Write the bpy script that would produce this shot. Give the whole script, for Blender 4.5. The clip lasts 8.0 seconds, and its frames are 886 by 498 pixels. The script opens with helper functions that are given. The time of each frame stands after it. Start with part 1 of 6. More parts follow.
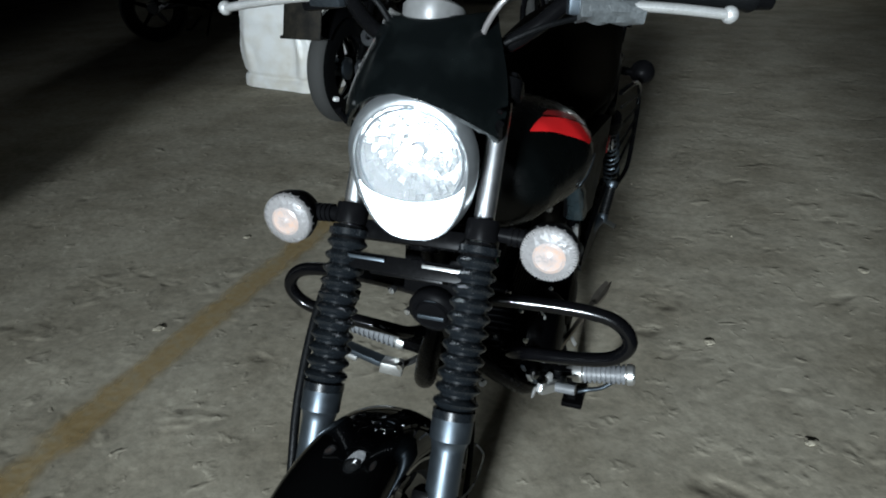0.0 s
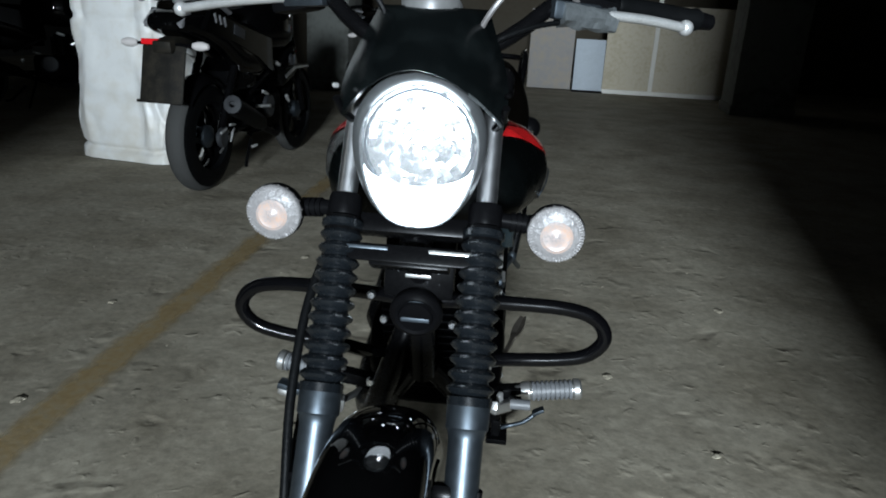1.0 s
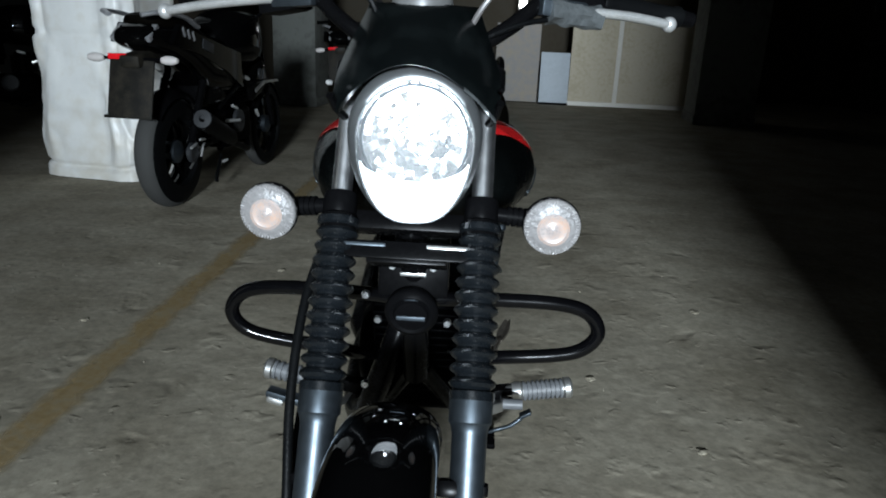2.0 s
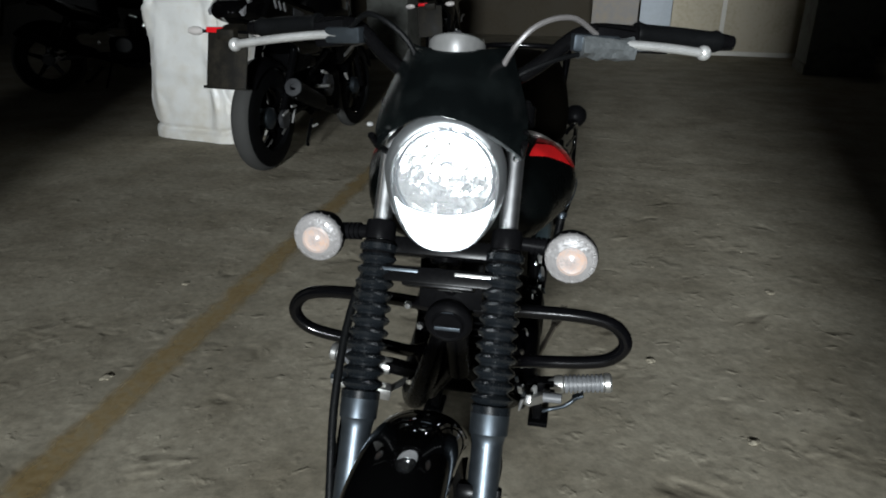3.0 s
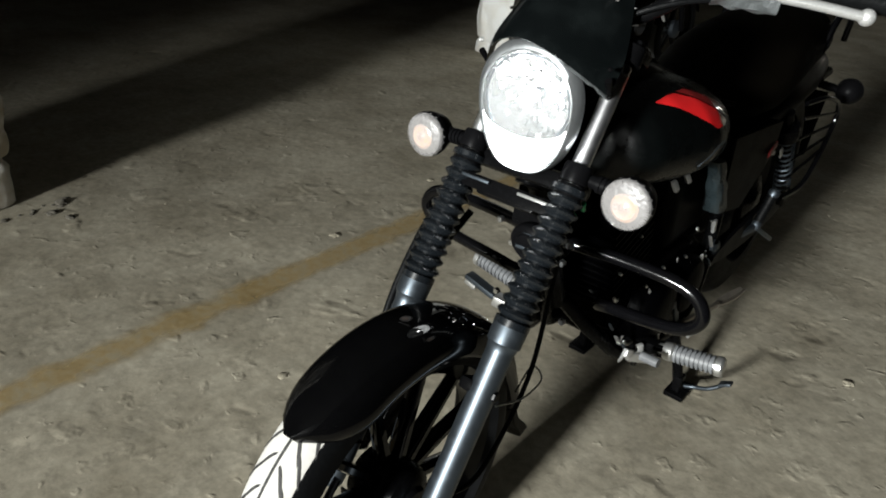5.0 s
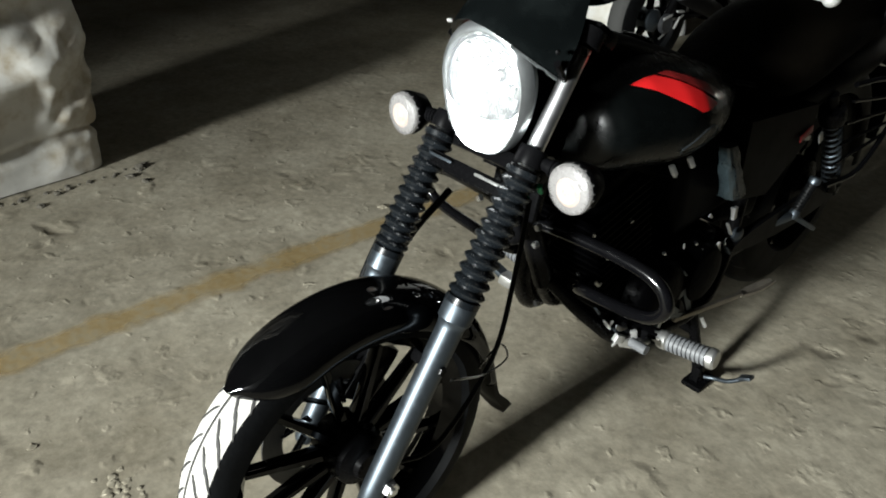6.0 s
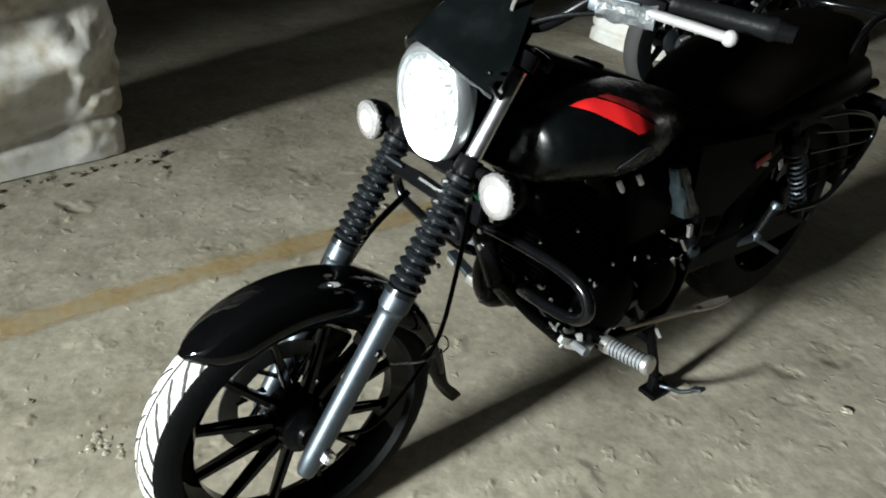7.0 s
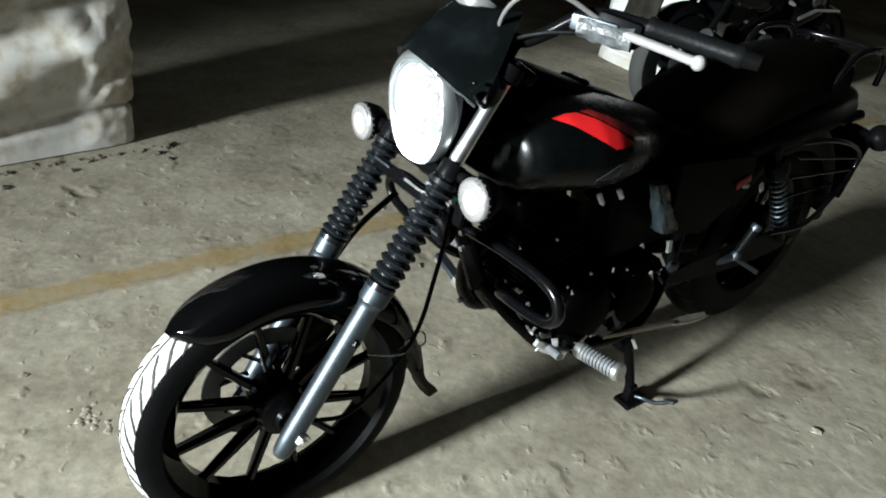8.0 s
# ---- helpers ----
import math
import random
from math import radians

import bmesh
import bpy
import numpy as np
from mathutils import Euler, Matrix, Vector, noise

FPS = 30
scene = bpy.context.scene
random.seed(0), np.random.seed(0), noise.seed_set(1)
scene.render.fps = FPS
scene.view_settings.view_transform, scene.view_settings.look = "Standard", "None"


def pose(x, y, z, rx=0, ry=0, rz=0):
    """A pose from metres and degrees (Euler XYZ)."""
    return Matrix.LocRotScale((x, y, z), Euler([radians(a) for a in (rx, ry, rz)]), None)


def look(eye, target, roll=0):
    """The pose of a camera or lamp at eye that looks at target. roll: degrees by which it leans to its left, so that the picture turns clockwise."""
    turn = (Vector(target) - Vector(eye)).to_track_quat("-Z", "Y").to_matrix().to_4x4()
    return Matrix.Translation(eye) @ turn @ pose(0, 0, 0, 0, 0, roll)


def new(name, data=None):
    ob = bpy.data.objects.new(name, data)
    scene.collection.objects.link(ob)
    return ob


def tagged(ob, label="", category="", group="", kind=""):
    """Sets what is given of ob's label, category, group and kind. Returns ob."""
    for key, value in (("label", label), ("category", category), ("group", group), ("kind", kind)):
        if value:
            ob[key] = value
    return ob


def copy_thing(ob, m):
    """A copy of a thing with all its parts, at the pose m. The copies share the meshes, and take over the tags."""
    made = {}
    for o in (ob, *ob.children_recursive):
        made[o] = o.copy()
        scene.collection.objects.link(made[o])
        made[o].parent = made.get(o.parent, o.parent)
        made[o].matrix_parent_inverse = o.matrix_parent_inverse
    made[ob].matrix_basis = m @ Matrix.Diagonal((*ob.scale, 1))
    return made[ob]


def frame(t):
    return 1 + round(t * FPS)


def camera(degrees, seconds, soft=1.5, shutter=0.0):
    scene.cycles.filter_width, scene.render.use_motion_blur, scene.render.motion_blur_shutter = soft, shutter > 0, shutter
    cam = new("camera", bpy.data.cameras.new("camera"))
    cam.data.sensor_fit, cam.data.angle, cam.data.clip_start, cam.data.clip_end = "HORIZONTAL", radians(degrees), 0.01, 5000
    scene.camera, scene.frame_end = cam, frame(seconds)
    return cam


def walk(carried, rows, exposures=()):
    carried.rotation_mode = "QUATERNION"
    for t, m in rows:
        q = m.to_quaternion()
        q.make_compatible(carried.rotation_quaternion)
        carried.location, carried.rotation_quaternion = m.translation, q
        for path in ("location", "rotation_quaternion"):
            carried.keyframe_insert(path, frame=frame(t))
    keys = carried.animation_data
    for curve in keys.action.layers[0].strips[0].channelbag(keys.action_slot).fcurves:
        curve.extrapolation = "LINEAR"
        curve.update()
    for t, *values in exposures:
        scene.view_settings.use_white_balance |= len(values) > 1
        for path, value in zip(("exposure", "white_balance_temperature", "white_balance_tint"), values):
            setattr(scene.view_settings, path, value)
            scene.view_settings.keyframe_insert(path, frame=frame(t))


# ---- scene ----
cam = camera(65.0, 8.0, soft=1.9)
PATH = [
    (0, (0.307, -0.484, 1.113), (-0.304, 1.201, 0.225), -1.0),
    (0.5, (0.218, -0.552, 1.082), (-0.267, 1.233, 0.322), 2.1),
    (1, (0.112, -0.571, 0.987), (-0.056, 1.317, 0.35), 3.1),
    (1.5, (0.064, -0.567, 0.929), (0.011, 1.35, 0.362), 3.0),
    (3, (0.165, -0.62, 1.094), (-0.176, 1.204, 0.347), 0.9),
    (3.5, (0.225, -0.6, 1.114), (-0.337, 1.13, 0.282), 1.1),
    (4, (0.316, -0.542, 1.107), (-0.463, 1.084, 0.242), 1.8),
    (4.5, (0.393, -0.539, 1.088), (-0.555, 0.942, 0.135), 1.6),
    (5, (0.508, -0.562, 1.1), (-0.579, 0.831, 0.164), 4.7),
    (5.2, (0.54, -0.553, 1.109), (-0.556, 0.804, 0.132), 3.6),
    (6.3, (0.733, -0.393, 1.145), (-0.591, 0.701, 0.12), 3.7),
    (6.5, (0.77, -0.386, 1.157), (-0.547, 0.704, 0.119), 5.2),
    (7, (0.838, -0.383, 1.183), (-0.501, 0.703, 0.168), 4.6),
    (7.5, (0.893, -0.379, 1.199), (-0.461, 0.656, 0.151), 7.0),
    (8, (0.907, -0.384, 1.202), (-0.451, 0.696, 0.207), 7.6),
]
# the clip's camera opens up as it leaves the glare of the lamp, and warms slightly
EXPOSURES = [(0.0, -0.64, 5480, 5), (0.5, -0.64, 5450, 5), (1.0, -0.76, 5430, 6), (1.5, -0.81, 5300, 5), (3.0, -0.87, 5850, 8), (3.5, -0.88, 5850, 7), (4.0, -0.72, 6000, 7), (4.5, -0.51, 6100, 7), (5.0, -0.38, 6200, 8), (6.5, 0.17, 6050, 5), (8.0, 0.31, 5800, 4)]
walk(cam, [(t, look(eye, target, roll)) for t, eye, target, roll in PATH], EXPOSURES)

# ---- light: unseen area lamp placed to fit the shadows, its beam cut by added walls ----
world = bpy.data.worlds.new("world")
world.use_nodes = True
world.node_tree.nodes["Background"].inputs[0].default_value = (0.5, 0.55, 0.6, 1)
world.node_tree.nodes["Background"].inputs[1].default_value = 0.0
scene.world = world
LAMP = Vector((0.25, -6.2, 1.95))
lamp_data = bpy.data.lights.new("unseen_south_lamp", "AREA")
lamp_data.shape, lamp_data.size, lamp_data.size_y = "RECTANGLE", 0.8, 0.66
lamp_data.spread = radians(72)
lamp_data.energy, lamp_data.color = 430, (1.0, 0.985, 0.93)
lamp = new("unseen_south_lamp", lamp_data)
lamp.matrix_world = look(LAMP, (1.5, 9.0, 1.8))


# ---- geometry tools ----
def finish(me, smooth=True, angle=38):
    if smooth:
        me.polygons.foreach_set("use_smooth", [True] * len(me.polygons))
        me.set_sharp_from_angle(angle=radians(angle))
    me.update()


def part(name, bm, material, parent=None, label="", smooth=True, angle=38):
    """One mesh object out of a bmesh, under a thing or a part."""
    me = bpy.data.meshes.new(name)
    bmesh.ops.recalc_face_normals(bm, faces=bm.faces)
    bm.to_mesh(me)
    bm.free()
    for m in material if isinstance(material, (list, tuple)) else [material]:
        me.materials.append(m)
    finish(me, smooth, angle)
    ob = new(name, me)
    if parent:
        ob.parent = parent
    if label:
        ob["label"] = label
    return ob


def thing(name, at, label, category, group="", kind=""):
    ob = new(name)
    ob.empty_display_size = 0.1
    ob.matrix_world = at
    return tagged(ob, label, category, group, kind)


def V(*p):
    return Vector(p)


def curve(points, n=8):
    """A smooth line through the points."""
    p = [Vector(q) for q in points]
    p = [2 * p[0] - p[1]] + p + [2 * p[-1] - p[-2]]
    out = []
    for i in range(1, len(p) - 2):
        for k in range(n):
            t = k / n
            a, b, c, d = p[i - 1:i + 3]
            out.append(0.5 * ((2 * b) + (c - a) * t + (2 * a - 5 * b + 4 * c - d) * t * t + (3 * b - a - 3 * c + d) * t ** 3))
    return out + [p[-2]]


def rings(bm, loops, closed=False, caps=True):
    """Faces between loops of equal count."""
    vs = [[bm.verts.new(p) for p in loop] for loop in loops]
    n = len(vs[0])
    last = len(vs) if closed else len(vs) - 1
    for i in range(last):
        a, b = vs[i], vs[(i + 1) % len(vs)]
        for k in range(n):
            bm.faces.new((a[k], a[(k + 1) % n], b[(k + 1) % n], b[k]))
    if caps and not closed:
        bm.faces.new(vs[0][::-1])
        bm.faces.new(vs[-1])
    return vs


def tube(bm, points, r, seg=10, caps=True, closed=False, flat=1.0):
    """A round bar along the points; r may be a list."""
    p = [Vector(q) for q in points]
    rad = r if isinstance(r, (list, tuple)) else [r] * len(p)
    side = None
    loops = []
    for i, q in enumerate(p):
        a = p[i - 1] if (i > 0 or closed) else q
        b = p[(i + 1) % len(p)] if (i < len(p) - 1 or closed) else q
        d = (b - a).normalized()
        if side is None:
            side = d.cross(V(0, 0, 1)) if abs(d.z) < 0.9 else d.cross(V(0, 1, 0))
        side = (side - d * side.dot(d)).normalized()
        up = d.cross(side)
        loops.append([q + (side * math.cos(u) + up * math.sin(u) * flat) * rad[i] for u in (2 * math.pi * k / seg for k in range(seg))])
    rings(bm, loops, closed, caps)
    return bm


def lathe(bm, profile, at=(0, 0, 0), axis=(0, 0, 1), seg=32, arc=None, caps=False):
    """Turns (radius, height) pairs round an axis; arc: from and to, degrees."""
    axis = Vector(axis).normalized()
    u = axis.orthogonal().normalized() if abs(axis.x) < 0.9 else V(0, 1, 0)
    u = (u - axis * u.dot(axis)).normalized()
    w = axis.cross(u)
    at = Vector(at)
    n = seg if arc is None else seg + 1
    a0, a1 = arc or (0, 360)
    cols = []
    for k in range(n):
        th = radians(a0 + (a1 - a0) * k / seg)
        d = u * math.cos(th) + w * math.sin(th)
        cols.append([bm.verts.new(at + d * r + axis * h) for r, h in profile])
    for k in range(seg):
        a, b = cols[k], cols[(k + 1) % n]
        for i in range(len(profile) - 1):
            if (a[i].co - b[i].co).length < 1e-7 and (a[i + 1].co - b[i + 1].co).length < 1e-7:
                continue
            bm.faces.new((a[i], b[i], b[i + 1], a[i + 1]))
    bmesh.ops.remove_doubles(bm, verts=bm.verts, dist=1e-6)
    return bm


def box(bm, size, m=None, bevel=0.0, seg=2):
    m = m or Matrix()
    g = bmesh.ops.create_cube(bm, size=1.0)
    for v in g["verts"]:
        v.co = Vector((v.co.x * size[0], v.co.y * size[1], v.co.z * size[2]))
    if bevel:
        es = list({e for v in g["verts"] for e in v.link_edges})
        r = bmesh.ops.bevel(bm, geom=es, offset=bevel, segments=seg, affect="EDGES", profile=0.6)
        vs = list({v for f in r["faces"] for v in f.verts} | {v for v in g["verts"] if v.is_valid})
    else:
        vs = g["verts"]
    for v in vs:
        v.co = m @ v.co
    return bm


def bar(bm, a, b, w, h, bevel=0.002):
    """A square bar from a to b."""
    a, b = Vector(a), Vector(b)
    turn = (b - a).to_track_quat("Y", "Z").to_matrix().to_4x4()
    return box(bm, (w, (b - a).length, h), Matrix.Translation((a + b) / 2) @ turn, bevel)


def loft(bm, sections, caps=True):
    return rings(bm, sections, False, caps)


def bolt(bm, at, axis, r=0.006, h=0.006):
    lathe(bm, [(0, h), (r * 0.8, h), (r, h * 0.7), (r, 0)], at, axis, 6)


# ---- materials ----
def material(name, base, rough=0.5, metal=0.0, vary=0.15, scale=6.0, bump=0.0, bump_scale=60.0, coat=0.0, spec=0.5, dirt=None, dirt_amount=0.0, trans=0.0, ior=1.45, sheen=0.0):
    m = bpy.data.materials.new(name)
    m.use_nodes = True
    nt = m.node_tree
    b = nt.nodes["Principled BSDF"]
    b.inputs["Metallic"].default_value = metal
    b.inputs["IOR"].default_value = ior
    b.inputs["Specular IOR Level"].default_value = spec
    b.inputs["Coat Weight"].default_value = coat
    b.inputs["Coat Roughness"].default_value = 0.04
    b.inputs["Transmission Weight"].default_value = trans
    b.inputs["Sheen Weight"].default_value = sheen
    co = nt.nodes.new("ShaderNodeTexCoord")
    n1 = nt.nodes.new("ShaderNodeTexNoise")
    n1.inputs["Scale"].default_value, n1.inputs["Detail"].default_value = scale, 6
    n2 = nt.nodes.new("ShaderNodeTexNoise")
    n2.inputs["Scale"].default_value, n2.inputs["Detail"].default_value = scale * 9, 4
    for n in (n1, n2):
        nt.links.new(co.outputs["Object"], n.inputs["Vector"])
    add = nt.nodes.new("ShaderNodeMath")
    add.operation = "ADD"
    nt.links.new(n1.outputs["Fac"], add.inputs[0])
    nt.links.new(n2.outputs["Fac"], add.inputs[1])
    half = nt.nodes.new("ShaderNodeMapRange")
    half.inputs["From Min"].default_value, half.inputs["From Max"].default_value = 0.6, 1.4
    half.inputs["To Min"].default_value, half.inputs["To Max"].default_value = 1 - vary, 1 + vary
    nt.links.new(add.outputs[0], half.inputs["Value"])
    mul = nt.nodes.new("ShaderNodeMix")
    mul.data_type, mul.blend_type = "RGBA", "MULTIPLY"
    mul.inputs["Factor"].default_value = 1
    mul.inputs["A"].default_value = (*base, 1)
    nt.links.new(half.outputs[0], mul.inputs["B"])
    colour = mul.outputs["Result"]
    if dirt:
        dm = nt.nodes.new("ShaderNodeMapRange")
        dm.inputs["From Min"].default_value, dm.inputs["From Max"].default_value = 0.9, 1.25
        dm.inputs["To Min"].default_value, dm.inputs["To Max"].default_value = 0, dirt_amount
        nt.links.new(add.outputs[0], dm.inputs["Value"])
        mx = nt.nodes.new("ShaderNodeMix")
        mx.data_type = "RGBA"
        mx.inputs["B"].default_value = (*dirt, 1)
        nt.links.new(dm.outputs[0], mx.inputs["Factor"])
        nt.links.new(colour, mx.inputs["A"])
        colour = mx.outputs["Result"]
    nt.links.new(colour, b.inputs["Base Color"])
    rr = nt.nodes.new("ShaderNodeMapRange")
    rr.inputs["From Min"].default_value, rr.inputs["From Max"].default_value = 0.6, 1.4
    rr.inputs["To Min"].default_value, rr.inputs["To Max"].default_value = max(0.02, rough * 0.8), min(1, rough * 1.2)
    nt.links.new(add.outputs[0], rr.inputs["Value"])
    nt.links.new(rr.outputs[0], b.inputs["Roughness"])
    if bump:
        n3 = nt.nodes.new("ShaderNodeTexNoise")
        n3.inputs["Scale"].default_value, n3.inputs["Detail"].default_value = bump_scale, 5
        nt.links.new(co.outputs["Object"], n3.inputs["Vector"])
        bp = nt.nodes.new("ShaderNodeBump")
        bp.inputs["Strength"].default_value, bp.inputs["Distance"].default_value = 1.0, bump
        nt.links.new(n3.outputs["Fac"], bp.inputs["Height"])
        nt.links.new(bp.outputs["Normal"], b.inputs["Normal"])
    return m


def floor_material():
    m = material("dusty_concrete", (0.322, 0.298, 0.238), 0.92, vary=0.18, scale=1.3, spec=0.2)
    nt = m.node_tree
    b = nt.nodes["Principled BSDF"]
    co = nt.nodes.new("ShaderNodeTexCoord")
    # stains
    st = nt.nodes.new("ShaderNodeTexNoise")
    st.inputs["Scale"].default_value, st.inputs["Detail"].default_value, st.inputs["Roughness"].default_value = 2.6, 9, 0.65
    nt.links.new(co.outputs["Object"], st.inputs["Vector"])
    ramp = nt.nodes.new("ShaderNodeValToRGB")
    ramp.color_ramp.elements[0].position, ramp.color_ramp.elements[0].color = 0.36, (0.6, 0.575, 0.53, 1)
    ramp.color_ramp.elements[1].position, ramp.color_ramp.elements[1].color = 0.58, (1, 1, 1, 1)
    nt.links.new(st.outputs["Fac"], ramp.inputs["Fac"])
    mul = nt.nodes.new("ShaderNodeMix")
    mul.data_type, mul.blend_type = "RGBA", "MULTIPLY"
    mul.inputs["Factor"].default_value = 0.7
    old = b.inputs["Base Color"].links[0].from_socket
    nt.links.new(old, mul.inputs["A"])
    nt.links.new(ramp.outputs["Color"], mul.inputs["B"])
    # pale dust and fine dark specks
    sp = nt.nodes.new("ShaderNodeTexNoise")
    sp.inputs["Scale"].default_value, sp.inputs["Detail"].default_value, sp.inputs["Roughness"].default_value = 34.0, 6, 0.7
    nt.links.new(co.outputs["Object"], sp.inputs["Vector"])
    speck = nt.nodes.new("ShaderNodeValToRGB")
    speck.color_ramp.elements[0].position, speck.color_ramp.elements[0].color = 0.30, (0.62, 0.60, 0.56, 1)
    speck.color_ramp.elements[1].position, speck.color_ramp.elements[1].color = 0.62, (1.12, 1.1, 1.06, 1)
    nt.links.new(sp.outputs["Fac"], speck.inputs["Fac"])
    dust = nt.nodes.new("ShaderNodeMix")
    dust.data_type, dust.blend_type = "RGBA", "MULTIPLY"
    dust.inputs["Factor"].default_value = 0.75
    nt.links.new(mul.outputs["Result"], dust.inputs["A"])
    nt.links.new(speck.outputs["Color"], dust.inputs["B"])
    nt.links.new(dust.outputs["Result"], b.inputs["Base Color"])
    # trowel waves, grit and clods
    h = None
    for scale, detail, weight in ((2.2, 3, 0.010), (7.0, 4, 0.0066), (22.0, 3, 0.0017), (75.0, 3, 0.0004)):
        n = nt.nodes.new("ShaderNodeTexNoise")
        n.inputs["Scale"].default_value, n.inputs["Detail"].default_value, n.inputs["Distortion"].default_value = scale, detail, 0.4
        nt.links.new(co.outputs["Object"], n.inputs["Vector"])
        k = nt.nodes.new("ShaderNodeMath")
        k.operation = "MULTIPLY"
        k.inputs[1].default_value = weight
        nt.links.new(n.outputs["Fac"], k.inputs[0])
        if h is None:
            h = k
        else:
            a = nt.nodes.new("ShaderNodeMath")
            nt.links.new(h.outputs[0], a.inputs[0])
            nt.links.new(k.outputs[0], a.inputs[1])
            h = a
    # sparse scabs of spilt mortar and small gouges
    for scale, lo, hi, weight in ((6.0, 0.60, 0.82, 0.008), (15.0, 0.60, 0.80, 0.0035), (5.0, 0.38, 0.22, -0.008), (24.0, 0.64, 0.80, 0.0025)):
        n = nt.nodes.new("ShaderNodeTexNoise")
        n.inputs["Scale"].default_value, n.inputs["Detail"].default_value, n.inputs["Distortion"].default_value = scale, 2.5, 0.25
        nt.links.new(co.outputs["Object"], n.inputs["Vector"])
        r = nt.nodes.new("ShaderNodeMapRange")
        r.interpolation_type = "SMOOTHSTEP"
        r.inputs["From Min"].default_value, r.inputs["From Max"].default_value, r.inputs["To Max"].default_value = lo, hi, weight
        nt.links.new(n.outputs["Fac"], r.inputs["Value"])
        a = nt.nodes.new("ShaderNodeMath")
        nt.links.new(h.outputs[0], a.inputs[0])
        nt.links.new(r.outputs[0], a.inputs[1])
        h = a
    bp = nt.nodes.new("ShaderNodeBump")
    bp.inputs["Strength"].default_value, bp.inputs["Distance"].default_value = 0.62, 1.0
    nt.links.new(h.outputs[0], bp.inputs["Height"])
    nt.links.new(bp.outputs["Normal"], b.inputs["Normal"])
    return m


def worn_line(m, centre, inner, outer):
    """Lets the paint thin out towards the ragged edges of the line."""
    nt = m.node_tree
    co = nt.nodes.new("ShaderNodeTexCoord")
    sep = nt.nodes.new("ShaderNodeSeparateXYZ")
    nt.links.new(co.outputs["Object"], sep.inputs[0])
    off = nt.nodes.new("ShaderNodeMath")
    off.operation = "SUBTRACT"
    off.inputs[1].default_value = centre
    nt.links.new(sep.outputs["X"], off.inputs[0])
    mag = nt.nodes.new("ShaderNodeMath")
    mag.operation = "ABSOLUTE"
    nt.links.new(off.outputs[0], mag.inputs[0])
    n = nt.nodes.new("ShaderNodeTexNoise")
    n.inputs["Scale"].default_value, n.inputs["Detail"].default_value = 11.0, 6
    nt.links.new(co.outputs["Object"], n.inputs["Vector"])
    k = nt.nodes.new("ShaderNodeMath")
    k.operation = "MULTIPLY_ADD"
    k.inputs[1].default_value, k.inputs[2].default_value = 0.09, -0.045
    nt.links.new(n.outputs["Fac"], k.inputs[0])
    add = nt.nodes.new("ShaderNodeMath")
    nt.links.new(mag.outputs[0], add.inputs[0])
    nt.links.new(k.outputs[0], add.inputs[1])
    r = nt.nodes.new("ShaderNodeMapRange")
    r.interpolation_type = "SMOOTHSTEP"
    r.inputs["From Min"].default_value, r.inputs["From Max"].default_value = inner, outer
    r.inputs["To Min"].default_value, r.inputs["To Max"].default_value = 0.62, 0.0
    nt.links.new(add.outputs[0], r.inputs["Value"])
    nt.links.new(r.outputs[0], nt.nodes["Principled BSDF"].inputs["Alpha"])


def emitter(name, colour, strength):
    m = bpy.data.materials.new(name)
    m.use_nodes = True
    b = m.node_tree.nodes["Principled BSDF"]
    b.inputs["Base Color"].default_value = (*colour, 1)
    b.inputs["Emission Color"].default_value = (*colour, 1)
    b.inputs["Emission Strength"].default_value = strength
    return m


CONCRETE = floor_material()
# plaster darkened well below its own tone so bounced light leaves shadows deep
PLASTER = material("darkened_plaster", (0.036, 0.035, 0.032), 0.9, vary=0.2, scale=1.5, bump=0.004, bump_scale=20, dirt=(0.055, 0.052, 0.044), dirt_amount=0.6)
COLUMN = material("worn_grey_render", (0.12, 0.124, 0.112), 0.85, vary=0.12, scale=1.2, bump=0.004, bump_scale=12, dirt=(0.05, 0.05, 0.043), dirt_amount=0.8)
# ceiling darkened likewise, to hold down bounced light
CEILING = material("darkened_concrete_ceiling", (0.035, 0.034, 0.032), 0.95, vary=0.15, scale=1.0, bump=0.004, bump_scale=12)
YELLOW = material("worn_yellow_paint", (0.34, 0.238, 0.09), 0.9, vary=0.3, scale=5, bump=0.002, bump_scale=50, dirt=(0.30, 0.26, 0.17), dirt_amount=0.8)
worn_line(YELLOW, -0.965, 0.024, 0.068)
SHEET = material("white_woven_plastic", (0.72, 0.72, 0.695), 0.36, vary=0.06, scale=1.1, bump=0.003, bump_scale=6, dirt=(0.46, 0.41, 0.31), dirt_amount=0.5)
SHEETTAN = material("dusty_plastic_sheet", (0.62, 0.61, 0.57), 0.34, vary=0.1, scale=1.9, bump=0.005, bump_scale=6, dirt=(0.27, 0.21, 0.12), dirt_amount=0.75)
GLOSS = material("gloss_black_paint", (0.0012, 0.0012, 0.0013), 0.035, spec=0.18, vary=0.2)
SATIN = material("satin_black_metal", (0.002, 0.002, 0.0022), 0.26, spec=0.06, vary=0.2, scale=20)
GUARD = material("black_powder_coat", (0.0015, 0.0015, 0.0018), 0.15, spec=0.36, vary=0.2)
CASTING = material("black_engine_casting", (0.0005, 0.0005, 0.0006), 0.34, spec=0.01, vary=0.25, scale=15, bump=0.001, bump_scale=90)
FORKLEG = material("grey_anodised_fork", (0.062, 0.073, 0.084), 0.42, metal=0.9, vary=0.08, scale=12)
CHROME = material("chrome", (0.78, 0.79, 0.8), 0.28, metal=1.0, vary=0.04)
